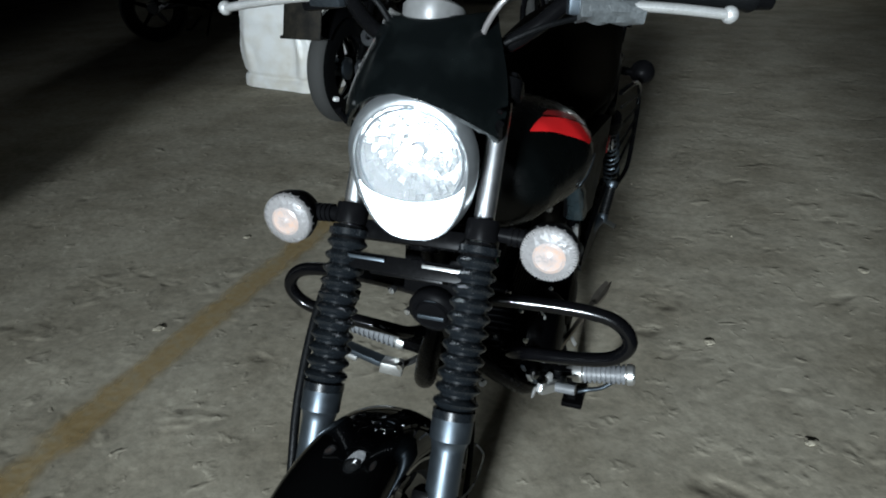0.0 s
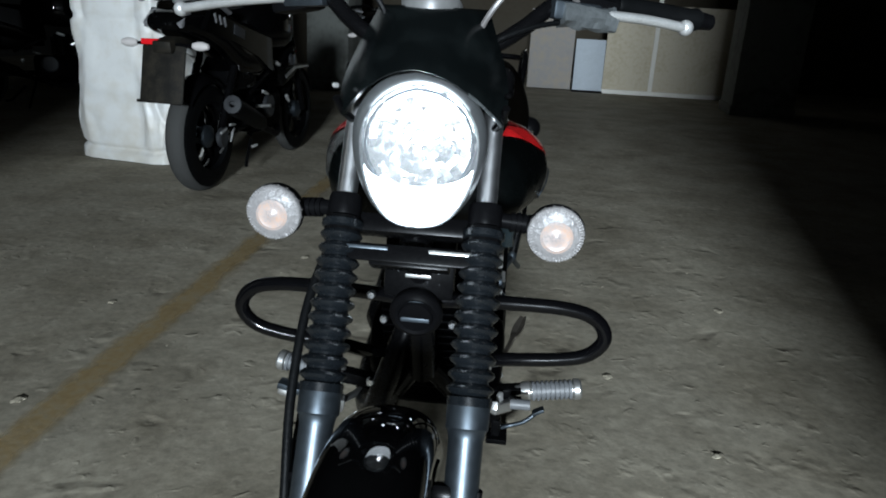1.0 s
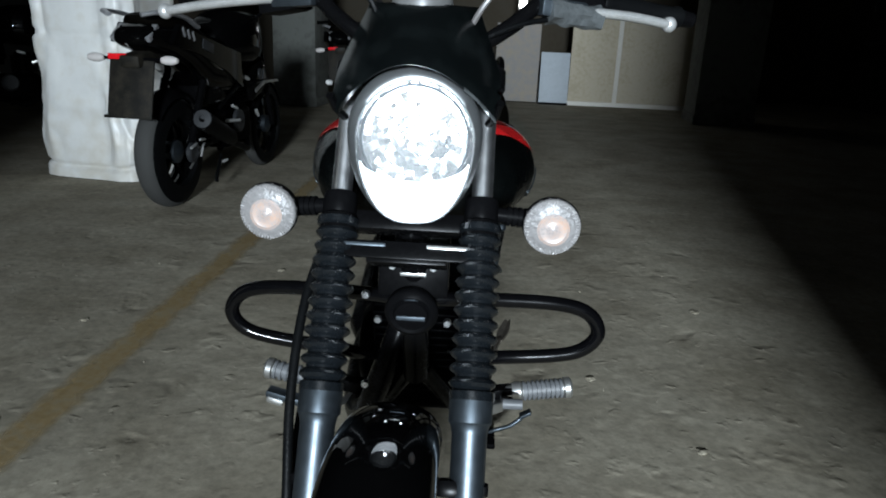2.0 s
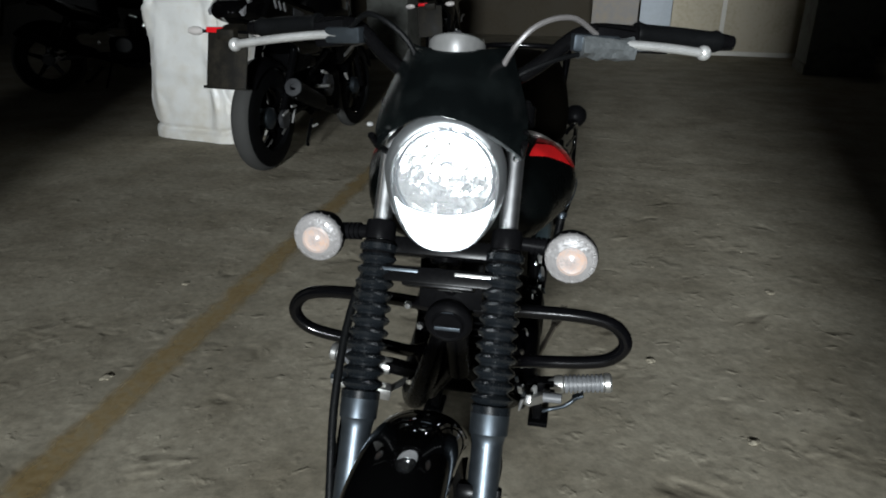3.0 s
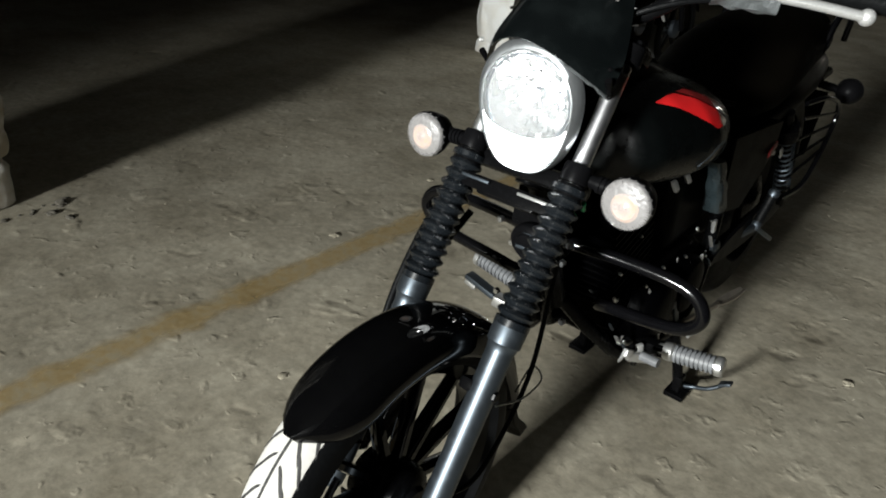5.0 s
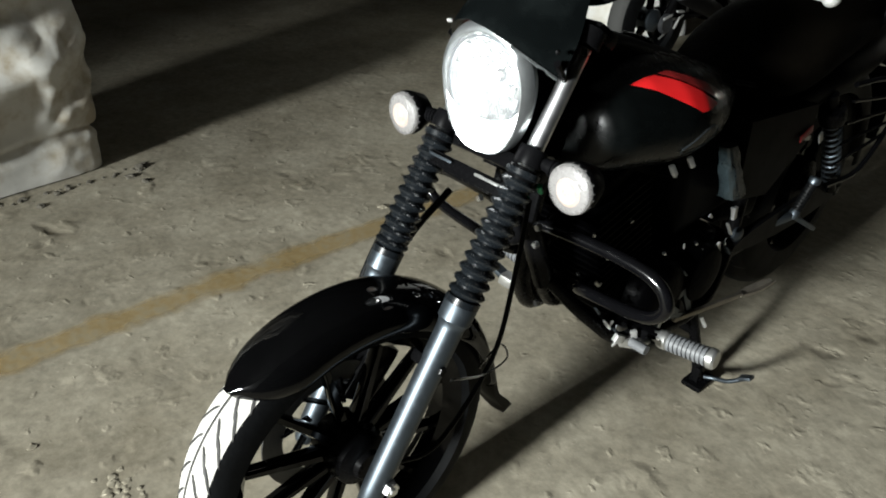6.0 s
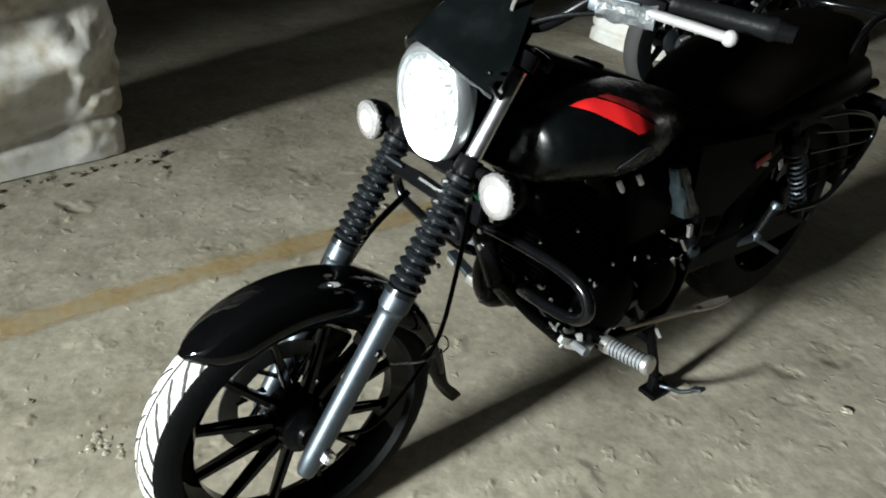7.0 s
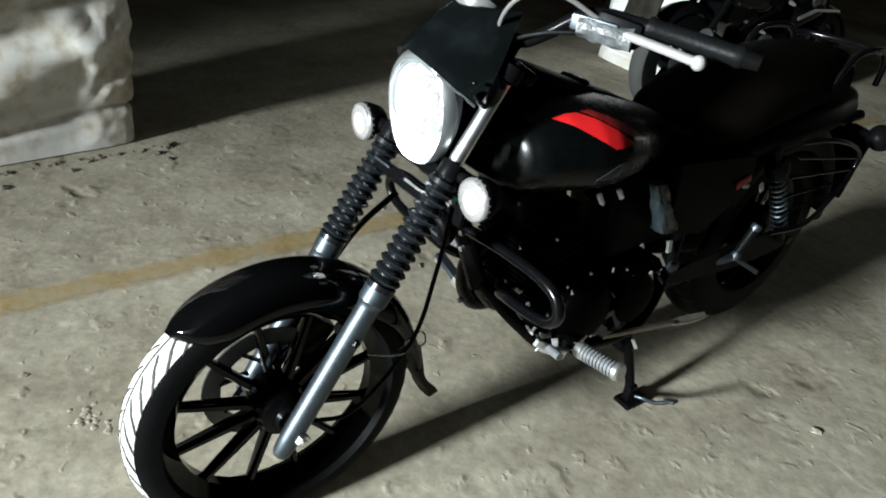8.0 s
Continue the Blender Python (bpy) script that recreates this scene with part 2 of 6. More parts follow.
POLISHED = material("polished_chrome", (0.92, 0.93, 0.94), 0.30, metal=1.0, vary=0.04)
ALLOY = material("cast_aluminium", (0.5, 0.5, 0.485), 0.33, metal=0.9, vary=0.1, scale=25)
RUBBER = material("black_rubber", (0.0026, 0.0028, 0.003), 0.46, spec=0.07, vary=0.25, scale=30, bump=0.0006, bump_scale=200)
BOOT = material("rubber_fork_boot", (0.0045, 0.0055, 0.0066), 0.27, spec=0.34, vary=0.15, scale=20)
DUSTRUB = material("dust_whitened_tread", (0.37, 0.36, 0.335), 0.9, vary=0.16, scale=14, bump=0.0008, bump_scale=120, dirt=(0.33, 0.31, 0.28), dirt_amount=0.5)
GROOVE = material("tread_groove", (0.022, 0.021, 0.02), 0.8)
FLAPRUBBER = material("dusty_flap_rubber", (0.008, 0.0075, 0.006), 0.6, spec=0.2, vary=0.3, scale=18, dirt=(0.026, 0.022, 0.015), dirt_amount=0.7)
SIDEWALL = material("tyre_sidewall", (0.003, 0.0032, 0.0034), 0.5, spec=0.04, vary=0.3, scale=25, bump=0.0005, bump_scale=150)
SEATVINYL = material("black_seat_vinyl", (0.0017, 0.0014, 0.0010), 0.6, spec=0.012, vary=0.2, scale=10, bump=0.0008, bump_scale=120)
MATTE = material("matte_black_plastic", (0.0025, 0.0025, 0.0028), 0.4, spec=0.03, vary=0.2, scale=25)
TANKPAINT = material("satin_black_tank_paint", (0.0010, 0.0013, 0.0013), 0.27, spec=0.22, vary=0.2)
RED = material("red_tank_graphic", (0.42, 0.010, 0.011), 0.22, vary=0.06, coat=0.6)
DARKRED = material("dark_red_tank_graphic", (0.13, 0.008, 0.008), 0.25, vary=0.1, coat=0.4)
REDDECAL = material("dark_red_decal", (0.2, 0.012, 0.015), 0.35, vary=0.1)
REDLENS = material("red_lamp_lens", (0.6, 0.01, 0.015), 0.12, vary=0.05, coat=0.5)
SILVER = material("silver_lamp_rim", (0.21, 0.22, 0.224), 0.36, metal=0.8, vary=0.08, scale=12)
REFLECTOR = material("lamp_reflector", (0.85, 0.86, 0.86), 0.15, metal=1.0, vary=0.04)
GREENWIRE = material("green_wire_sleeve", (0.01, 0.45, 0.16), 0.35, vary=0.1)
LENSWHITE = material("prismatic_clear_lens", (0.155, 0.149, 0.146), 0.3, vary=0.16, scale=40, bump=0.002, bump_scale=160, coat=0.7)
AMBER = material("amber_bulb", (0.285, 0.25, 0.235), 0.3, vary=0.25, scale=55, dirt=(0.36, 0.17, 0.06), dirt_amount=0.5)
SMOKED = material("smoked_acrylic", (0.002, 0.0026, 0.0027), 0.2, spec=0.15, scale=2.5, dirt=(0.008, 0.010, 0.010), dirt_amount=0.5, vary=0.1)
FILM = material("crinkled_clear_film", (0.05, 0.054, 0.055), 0.4, vary=0.3, scale=30, bump=0.004, bump_scale=60)
DARKFILM = material("dark_shiny_film", (0.012, 0.017, 0.019), 0.3, spec=0.5, vary=0.35, scale=25, bump=0.003, bump_scale=70)
DISCSTEEL = material("dull_disc_steel", (0.10, 0.10, 0.098), 0.4, metal=0.9, vary=0.2, scale=30)
BAREMETAL = material("bare_bright_metal", (0.42, 0.42, 0.41), 0.33, metal=0.6, vary=0.2, scale=40)
CABLE = material("grey_cable_sheath", (0.085, 0.08, 0.078), 0.38, vary=0.15, scale=20)
WORNSTEEL = material("worn_steel", (0.2, 0.18, 0.15), 0.35, metal=0.85, vary=0.3, scale=40)
PODGREY = material("grey_pod_plastic", (0.085, 0.085, 0.083), 0.4, vary=0.2, scale=12)
DIAL = material("pale_dial_face", (0.3, 0.3, 0.29), 0.4, vary=0.05)
BOARD = material("cream_board", (0.52, 0.47, 0.36), 0.75, vary=0.12, scale=2.2, dirt=(0.3, 0.25, 0.16), dirt_amount=0.5)
WHITEWOOD = material("white_batten", (0.7, 0.68, 0.62), 0.6, vary=0.1)
BLUEGREY = material("blue_grey_board", (0.42, 0.46, 0.5), 0.6, vary=0.1, scale=3)
GREYBOARD = material("stained_grey_board", (0.28, 0.265, 0.25), 0.8, vary=0.1, scale=1.3, dirt=(0.36, 0.29, 0.19), dirt_amount=0.5)
# ochre darkened to put the end wall's lack of light into its colour
OCHRE = material("shaded_ochre_paint", (0.06, 0.05, 0.033), 0.85, vary=0.2, scale=2, dirt=(0.045, 0.036, 0.024), dirt_amount=0.5)
TUBE = emitter("lit_tube_lamp", (1.0, 0.93, 0.8), 30.0)
HEADON = emitter("lit_lamp_panel", (1.0, 1.0, 0.97), 12.0)
BULB = emitter("lit_bulb", (1.0, 0.98, 0.93), 190.0)
CLEAR = material("clear_polycarbonate", (0.9, 0.92, 0.93), 0.05, vary=0.02)
CLEAR.node_tree.nodes["Principled BSDF"].inputs["Alpha"].default_value = 0.12

# ---- the place ----


def setpiece(name, bm, mat, label, category):
    ob = part(name, bm, mat, None, label, smooth=False)
    return tagged(ob, label, category, kind="structure")


def wall(name, x0, x1, y0, y1, z0, z1, mat=PLASTER, label="added dark basement wall bounding the room and its light", category="wall"):
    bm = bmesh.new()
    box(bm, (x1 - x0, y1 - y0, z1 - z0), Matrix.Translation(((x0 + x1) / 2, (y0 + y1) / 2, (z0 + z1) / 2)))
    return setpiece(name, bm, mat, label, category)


H = 2.95


def ground(x, y):
    """The floor's height: nearly level, with a low swell under the motorcycle."""
    return 0.003 * noise.noise(Vector((x, y, 0)) * 0.9) - 0.002 + 0.027 * math.exp(-((x - 0.03) ** 2 + (y - 0.3) ** 2) / 0.9)


bm = bmesh.new()
NX, NY = 150, 170
verts = [[bm.verts.new((-8 + 14.5 * i / NX, -9.5 + 23.5 * j / NY, 0)) for i in range(NX + 1)] for j in range(NY + 1)]
for j in range(NY):
    for i in range(NX):
        bm.faces.new((verts[j][i], verts[j][i + 1], verts[j + 1][i + 1], verts[j + 1][i]))
for v in bm.verts:
    v.co.z = ground(v.co.x, v.co.y)
floor = part("floor", bm, CONCRETE, None, "dusty rough concrete basement floor")
tagged(floor, "dusty rough concrete basement floor", "floor", kind="structure")
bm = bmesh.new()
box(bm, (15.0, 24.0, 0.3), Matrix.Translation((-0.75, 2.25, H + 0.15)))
setpiece("ceiling", bm, CEILING, "unseen basement ceiling, its concrete darkened to cut bounce", "ceiling")
wall("wall_north", -8.2, 6.7, 12.6, 12.9, -0.1, H, OCHRE, "ochre painted basement end wall, darkened because it stands unlit")
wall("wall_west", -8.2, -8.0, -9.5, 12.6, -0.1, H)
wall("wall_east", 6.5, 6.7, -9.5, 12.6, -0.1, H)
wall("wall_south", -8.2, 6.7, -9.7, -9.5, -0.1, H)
# unseen walls added to block the lamp and set the shadow edges
wall("light_block_west", -8.0, -1.1, -5.15, -4.95, -0.1, H)
wall("light_block_east", 0.98, 6.5, -5.15, -4.95, -0.1, H)
wall("light_block_return", 0.78, 0.98, -5.15, -1.5, -0.1, H)
wall("light_block_top", -1.1, 0.78, -5.15, -4.95, 2.35, H)

# a broad worn line painted along the bay
bm = bmesh.new()
pts = [(-0.965 + 0.012 * math.sin(i * 0.7), -4.9 + 0.12 * i) for i in range(80)]
random.seed(4)
vs = [[bm.verts.new((x + s * (0.085 + random.uniform(-0.007, 0.007)), y, ground(x, y) + 0.004)) for s in (-1, 1)] for x, y in pts]
for a, b in zip(vs, vs[1:]):
    bm.faces.new((a[0], a[1], b[1], b[0]))
setpiece("road_marking", bm, YELLOW, "worn yellow parking line on the concrete", "line marking")


# ---- columns wrapped in white plastic sheet ----
def wrapped_column(name, at, sx, sy, height, seed, bulge, label, folds=(), pleat=0.0, sheet=None):
    """A square pillar in a loose plastic wrapping, tied above a gathered hem."""
    col = thing(name, at, label, "column")
    bm = bmesh.new()
    box(bm, (sx * 0.66, sy * 0.66, height), Matrix.Translation((0, 0, height / 2)), 0.01)
    part("pillar_core", bm, PLASTER, col)
    bm = bmesh.new()
    n, rows = 150, 110
    top = min(height, 2.3)
    loops = []
    off = Vector((seed * 3.1, seed * 1.7, 0))
    for j in range(rows + 1):
        z = top * (j / rows) ** 1.25 + 0.004
        loop = []
        for k in range(n):
            th = 2 * math.pi * k / n
            c, s = math.cos(th), math.sin(th)
            e = 0.3
            px = sx / 2 * math.copysign(abs(c) ** e, c)
            py = sy / 2 * math.copysign(abs(s) ** e, s)
            arc = V(px * 3.2, py * 3.2, z * 0.9) + off
            slant = V(px * 5 + z * 1.6, py * 5 - z * 1.6, z * 2.2) + off
            fold = pleat * noise.noise(V(px * 11, py * 11, z * 0.9) + off) + noise.noise(arc * 0.8) * 0.7 + 0.75 * (0.45 - abs(noise.noise(slant))) + 0.42 * (0.4 - abs(noise.noise(slant * 2.3))) + 0.16 * (0.4 - abs(noise.noise(slant * 5.1 + off))) + 0.03 * noise.noise(V(px * 24, py * 24, z * 9) + off)
            if pleat:
                fold = 0.55 * fold + (1.35 if z < 0.86 else 0.25) * (0.35 - abs(noise.noise(V(px * 6.5 + z * 0.9, py * 6.5, z * 1.5) + off))) + (0.16 * noise.noise(V(px * 34, py * 34, z * 0.4)) if z > 0.86 else 0.0)
            crease = -0.024 * math.exp(-((z - 0.12 - 0.12 * py - 0.008 * math.sin(3 * th + seed)) / 0.014) ** 2)
            tie = -0.012 * math.exp(-((z - 0.86 - 0.015 * math.sin(2 * th)) / 0.02) ** 2)
            swag = 0.0
            for zc, slope, width, amp in folds:
                swag += amp * max(0.0, 1 - (2 * py / sy) ** 4) * (1 if c > 0 else 0.3) * math.exp(-abs(z - zc - slope * py - 0.05 * noise.noise(V(px * 4, py * 4, z * 3) + off)) / width)
            d = swag + bulge * fold * min(1, z / 0.3 + 0.25) + crease + tie + bulge * ((0.0 if pleat else 0.75) * min(1.0, max(0.0, z - 0.2) / 0.35) - 0.25 * z) + 0.012 * max(0, 1 - z / 0.1)
            out = V(c * 0.7 + math.copysign(0.3, c) * (abs(c) > 0.5), s * 0.7 + math.copysign(0.3, s) * (abs(s) > 0.5), 0)
            loop.append(V(px, py, z) + out * d)
        loops.append(loop)
    rings(bm, loops, caps=False)
    part("plastic_sheet", bm, sheet, col, "white woven plastic sheet, creased and dusty", angle=180)
    return col


wrapped_column("wrapped_column", pose(-2.17, -0.19, 0, 0, 0, 8), 0.47, 0.78, H, 1.0, 0.085, "concrete column wrapped in loose crumpled white plastic sheet", ((0.34, 0.40, 0.11, 0.065), (0.50, 0.42, 0.05, -0.05), (0.70, 0.5, 0.08, 0.05), (0.86, -0.6, 0.07, 0.04), (1.05, 0.9, 0.07, 0.05)), 0.0, SHEETTAN)
wrapped_column("wrapped_column", pose(-2.28, 3.88, 0, 0, 0, -10), 0.66, 0.6, H, 2.6, 0.062, "concrete column wrapped in white plastic sheet with gathered hem", ((0.30, 0.5, 0.04, 0.015), (0.6, -0.6, 0.04, 0.015)), 0.9, SHEET)
for x, y, w in ((-2.25, 8.6, 0.55), (3.15, 8.72, 0.72)):
    col = thing("concrete_column", pose(x, y, 0, 0, 0, -5), "bare grey concrete column with worn plaster", "column", "bare columns")
    bm = bmesh.new()
    box(bm, (w, w, H), Matrix.Translation((0, 0, H / 2)), 0.015)
    part("shaft", bm, COLUMN, col)
    bm = bmesh.new()
    box(bm, (w + 0.03, w + 0.03, 0.12), Matrix.Translation((0, 0, 0.06)), 0.012)
    part("plinth", bm, COLUMN, col)

# ---- board partition at the far end ----
partition = thing("board_partition", pose(0, 10.3, 0), "low partition of cream boards with white battens", "partition")
for x0, x1, z0, z1, mat, nm in ((1.40, 2.07, 0.05, 1.29, BOARD, "board"), (2.13, 3.7, 0.05, 1.27, BOARD, "board"), (0.28, 0.93, 0.02, 1.15, GREYBOARD, "grey_board")):
    bm = bmesh.new()
    box(bm, (x1 - x0, 0.02, z1 - z0), Matrix.Translation(((x0 + x1) / 2, 0, (z0 + z1) / 2)), 0.002)
    part(nm, bm, mat, partition, "stained grey board" if nm == "grey_board" else "")
for a, b, w, h in (((1.38, -0.03, 0.03), (3.7, -0.03, 0.03), 0.05, 0.06), ((2.1, -0.02, 0.06), (2.1, -0.02, 1.36), 0.06, 0.04)):
    bm = bmesh.new()
    bar(bm, a, b, w, h)
    part("batten", bm, WHITEWOOD, partition, "white painted batten")
leaning = thing("leaning_board", pose(1.17, 10.2, 0, -4, 0, 0), "blue-grey board leaning on the partition", "board")
bm = bmesh.new()
box(bm, (0.43, 0.03, 0.74), Matrix.Translation((0, 0, 0.39)), 0.003)
part("panel", bm, BLUEGREY, leaning)
bm = bmesh.new()
box(bm, (0.45, 0.04, 0.03), Matrix.Translation((0, 0, 0.016)), 0.003)
part("bottom_rail", bm, MATTE, leaning)
tube_lamp = thing("tube_lamp", pose(0.63, 10.3, 1.33), "lit warm-white upright lamp on the partition rail", "lamp")
bm = bmesh.new()
box(bm, (0.13, 0.05, 0.66), Matrix.Translation((0, 0, 0.33)), 0.008)
part("housing", bm, WHITEWOOD, tube_lamp)
bm = bmesh.new()
tube(bm, [(0, -0.036, 0.04), (0, -0.036, 0.62)], 0.018, 14)
box(bm, (0.1, 0.006, 0.58), Matrix.Translation((0, -0.029, 0.33)), 0.002)
part("diffuser", bm, TUBE, tube_lamp, "glowing diffuser")


# ---- wheels ----
def tyre_section(R, w, aspect=0.86):
    """Half-round tyre section: radius and height pairs, from bead to bead."""
    h = w * aspect
    out = []
    for k in range(17):
        a = math.pi * (k / 16)
        c, s = math.cos(a), math.sin(a)
        out.append((R - h + h * abs(s) ** 0.72, -w / 2 * math.copysign(abs(c) ** 0.8, c)))
    return out


def tyre(bm, at, R, w, seg=72, dusty=True, aspect=0.86):
    bead = R - w * (aspect + 0.09)
    prof = [(bead, -w * 0.32)] + tyre_section(R, w, aspect) + [(bead, w * 0.32)]
    lathe(bm, prof, at, (1, 0, 0), seg)
    for f in bm.faces:
        c = f.calc_center_median() - Vector(at)
        f.material_index = 1 if math.hypot(c.y, c.z) > R - w * 0.2 and abs(c.x) < w * 0.4 and dusty else 0
    return bm


def grooves(bm, at, R, w, n=92, aspect=0.86):
    """Slanting tread cuts, slightly proud strips that read as dark sipes, and the middle groove."""
    at = Vector(at)
    prof = tyre_section(R, w, aspect)

    def on(th, u, lift=0.0012):
        # u from -1 to 1 across the crown
        k = 8 + u * 4.6
        i = int(math.floor(k))
        f = k - i
        r = prof[i][0] * (1 - f) + prof[i + 1][0] * f
        x = prof[i][1] * (1 - f) + prof[i + 1][1] * f
        return at + V(x + (0.0004 if u > 0 else -0.0004), math.cos(th) * (r + lift), math.sin(th) * (r + lift))

    for side in (-1, 1):
        for i in range(n):
            base = 2 * math.pi * (i + (0.5 if side > 0 else 0)) / n
            long = i % 2 == 0
            u0, u1 = (0.10, 0.56) if long else (0.46, 0.96)
            cols = []
            for q in range(6):
                u = u0 + (u1 - u0) * q / 5
                th = base + 0.27 * (u - u0) ** 1.1
                hw = 0.0064 * math.sin(math.pi * (0.08 + 0.84 * q / 5)) ** 0.7 / R * 0.62
                cols.append([bm.verts.new(on(th - hw, side * u)), bm.verts.new(on(th + hw, side * u))])
            for a, b in zip(cols, cols[1:]):
                bm.faces.new((a[0], a[1], b[1], b[0]))
    ring = []
    for i in range(96):
        th = 2 * math.pi * i / 96
        ring.append([bm.verts.new(on(th, -0.025, 0.001)), bm.verts.new(on(th, 0.025, 0.001))])
    for i in range(96):
        a, b = ring[i], ring[(i + 1) % 96]
        bm.faces.new((a[0], a[1], b[1], b[0]))
    return bm


def rim(bm, at, r, w, seg=64):
    prof = [(r + 0.004, -w / 2), (r + 0.006, -w / 2 + 0.006), (r - 0.012, -w / 2 + 0.012), (r - 0.022, -w * 0.2), (r - 0.026, 0), (r - 0.022, w * 0.2), (r - 0.012, w / 2 - 0.012), (r + 0.006, w / 2 - 0.006), (r + 0.004, w / 2), (r - 0.008, w / 2 + 0.001), (r - 0.02, w / 2 - 0.008), (r - 0.034, 0.012), (r - 0.034, -0.012), (r - 0.02, -w / 2 + 0.008), (r - 0.008, -w / 2 - 0.001), (r + 0.004, -w / 2)]
    return lathe(bm, prof, at, (1, 0, 0), seg)


def spoke(bm, at, th, r0, r1, w0, w1, d0, d1):
    at = Vector(at)
    e = V(0, math.cos(th), math.sin(th))
    t = V(0, -math.sin(th), math.cos(th))
    loops = []
    for k in range(5):
        f = k / 4
        r = r0 + (r1 - r0) * f
        w = w0 + (w1 - w0) * f
        d = d0 + (d1 - d0) * f
        loops.append([at + e * r + t * (w * a) + V(d * b, 0, 0) for a, b in ((-1, -0.6), (-0.6, -1), (0.6, -1), (1, -0.6), (1, 0.6), (0.6, 1), (-0.6, 1), (-1, 0.6))])
    rings(bm, loops)
    return bm


# ---- the main motorcycle, upright on its centre stand, its front wheel on the ground ----
bike = thing("motorcycle", pose(0, 0, 0), "black cruiser motorcycle with red tank stripe on its centre stand", "motorcycle")
AX = V(0, 0, 0.295)
RF = 0.268
RAX = V(0, 1.41, 0.368)
RR = 0.300


def fork_y(z):
    return -0.02 + 0.593 * (z - 0.278)


def fork(x, z):
    return V(x, fork_y(z), z)


FDIR = (fork(0, 1) - fork(0, 0)).normalized()

# front wheel
wheel = part("front_wheel", rim(bmesh.new(), AX, 0.221, 0.066), GLOSS, bike, "gloss black cast alloy front wheel")
bm = tyre(bmesh.new(), AX, RF, 0.092, aspect=0.54)
part("tyre", bm, [SIDEWALL, DUSTRUB], wheel, "black tyre with dust-whitened tread")
part("tread_pattern", grooves(bmesh.new(), AX, RF, 0.092, 80, aspect=0.54), GROOVE, wheel)["kind"] = "stuff"
bm = bmesh.new()
lathe(bm, [(0.2205, 0.0335), (0.222, 0.036), (0.2235, 0.0335)], AX, (1, 0, 0), 72)
part("rim_stripe", bm, SILVER, wheel, "thin grey rim stripe")
bm = bmesh.new()
lathe(bm, [(0, 0.058), (0.022, 0.058), (0.026, 0.05), (0.034, 0.048), (0.045, 0.04), (0.05, 0.02), (0.05, -0.02), (0.045, -0.04), (0.026, -0.05), (0, -0.05)], AX, (1, 0, 0), 32)
part("hub", bm, SATIN, wheel)
for k in range(12):
    th = radians(161.5 + 30 * k)
    part("spoke", spoke(bmesh.new(), AX, th, 0.04, 0.200, 0.0085, 0.0058, 0.015, 0.010), GLOSS, wheel)
bm = bmesh.new()
lathe(bm, [(0.085, -0.062), (0.12, -0.062), (0.12, -0.058), (0.085, -0.058), (0.085, -0.062)], AX, (1, 0, 0), 48)
for k in range(8):
    th = 2 * math.pi * k / 8
    a = AX + V(-0.06, math.cos(th) * 0.045, math.sin(th) * 0.045)
    b = AX + V(-0.06, math.cos(th + 0.5) * 0.09, math.sin(th + 0.5) * 0.09)
    arm = bmesh.new()
    bar(arm, a, b, 0.012, 0.004, 0)
    part("disc_arm", arm, SATIN, wheel)
part("brake_disc", bm, DISCSTEEL, wheel, "steel brake disc")
bm = bmesh.new()
box(bm, (0.05, 0.07, 0.11), Matrix.Translation((-0.075, 0.085, 0.36)) @ pose(0, 0, 0, -40), 0.012)
box(bm, (0.03, 0.03, 0.13), Matrix.Translation((-0.09, 0.055, 0.35)) @ pose(0, 0, 0, -32), 0.006)
part("brake_caliper", bm, SATIN, bike)
bm = bmesh.new()
tube(bm, curve([(-0.105, 0.30, 0.72), (-0.124, 0.22, 0.64), (-0.126, 0.15, 0.55), (-0.119, 0.10, 0.47), (-0.112, 0.07, 0.40), (-0.095, 0.075, 0.365)], 8), 0.006, 10)
part("brake_hose", bm, RUBBER, bike, "black rubber front brake hose")

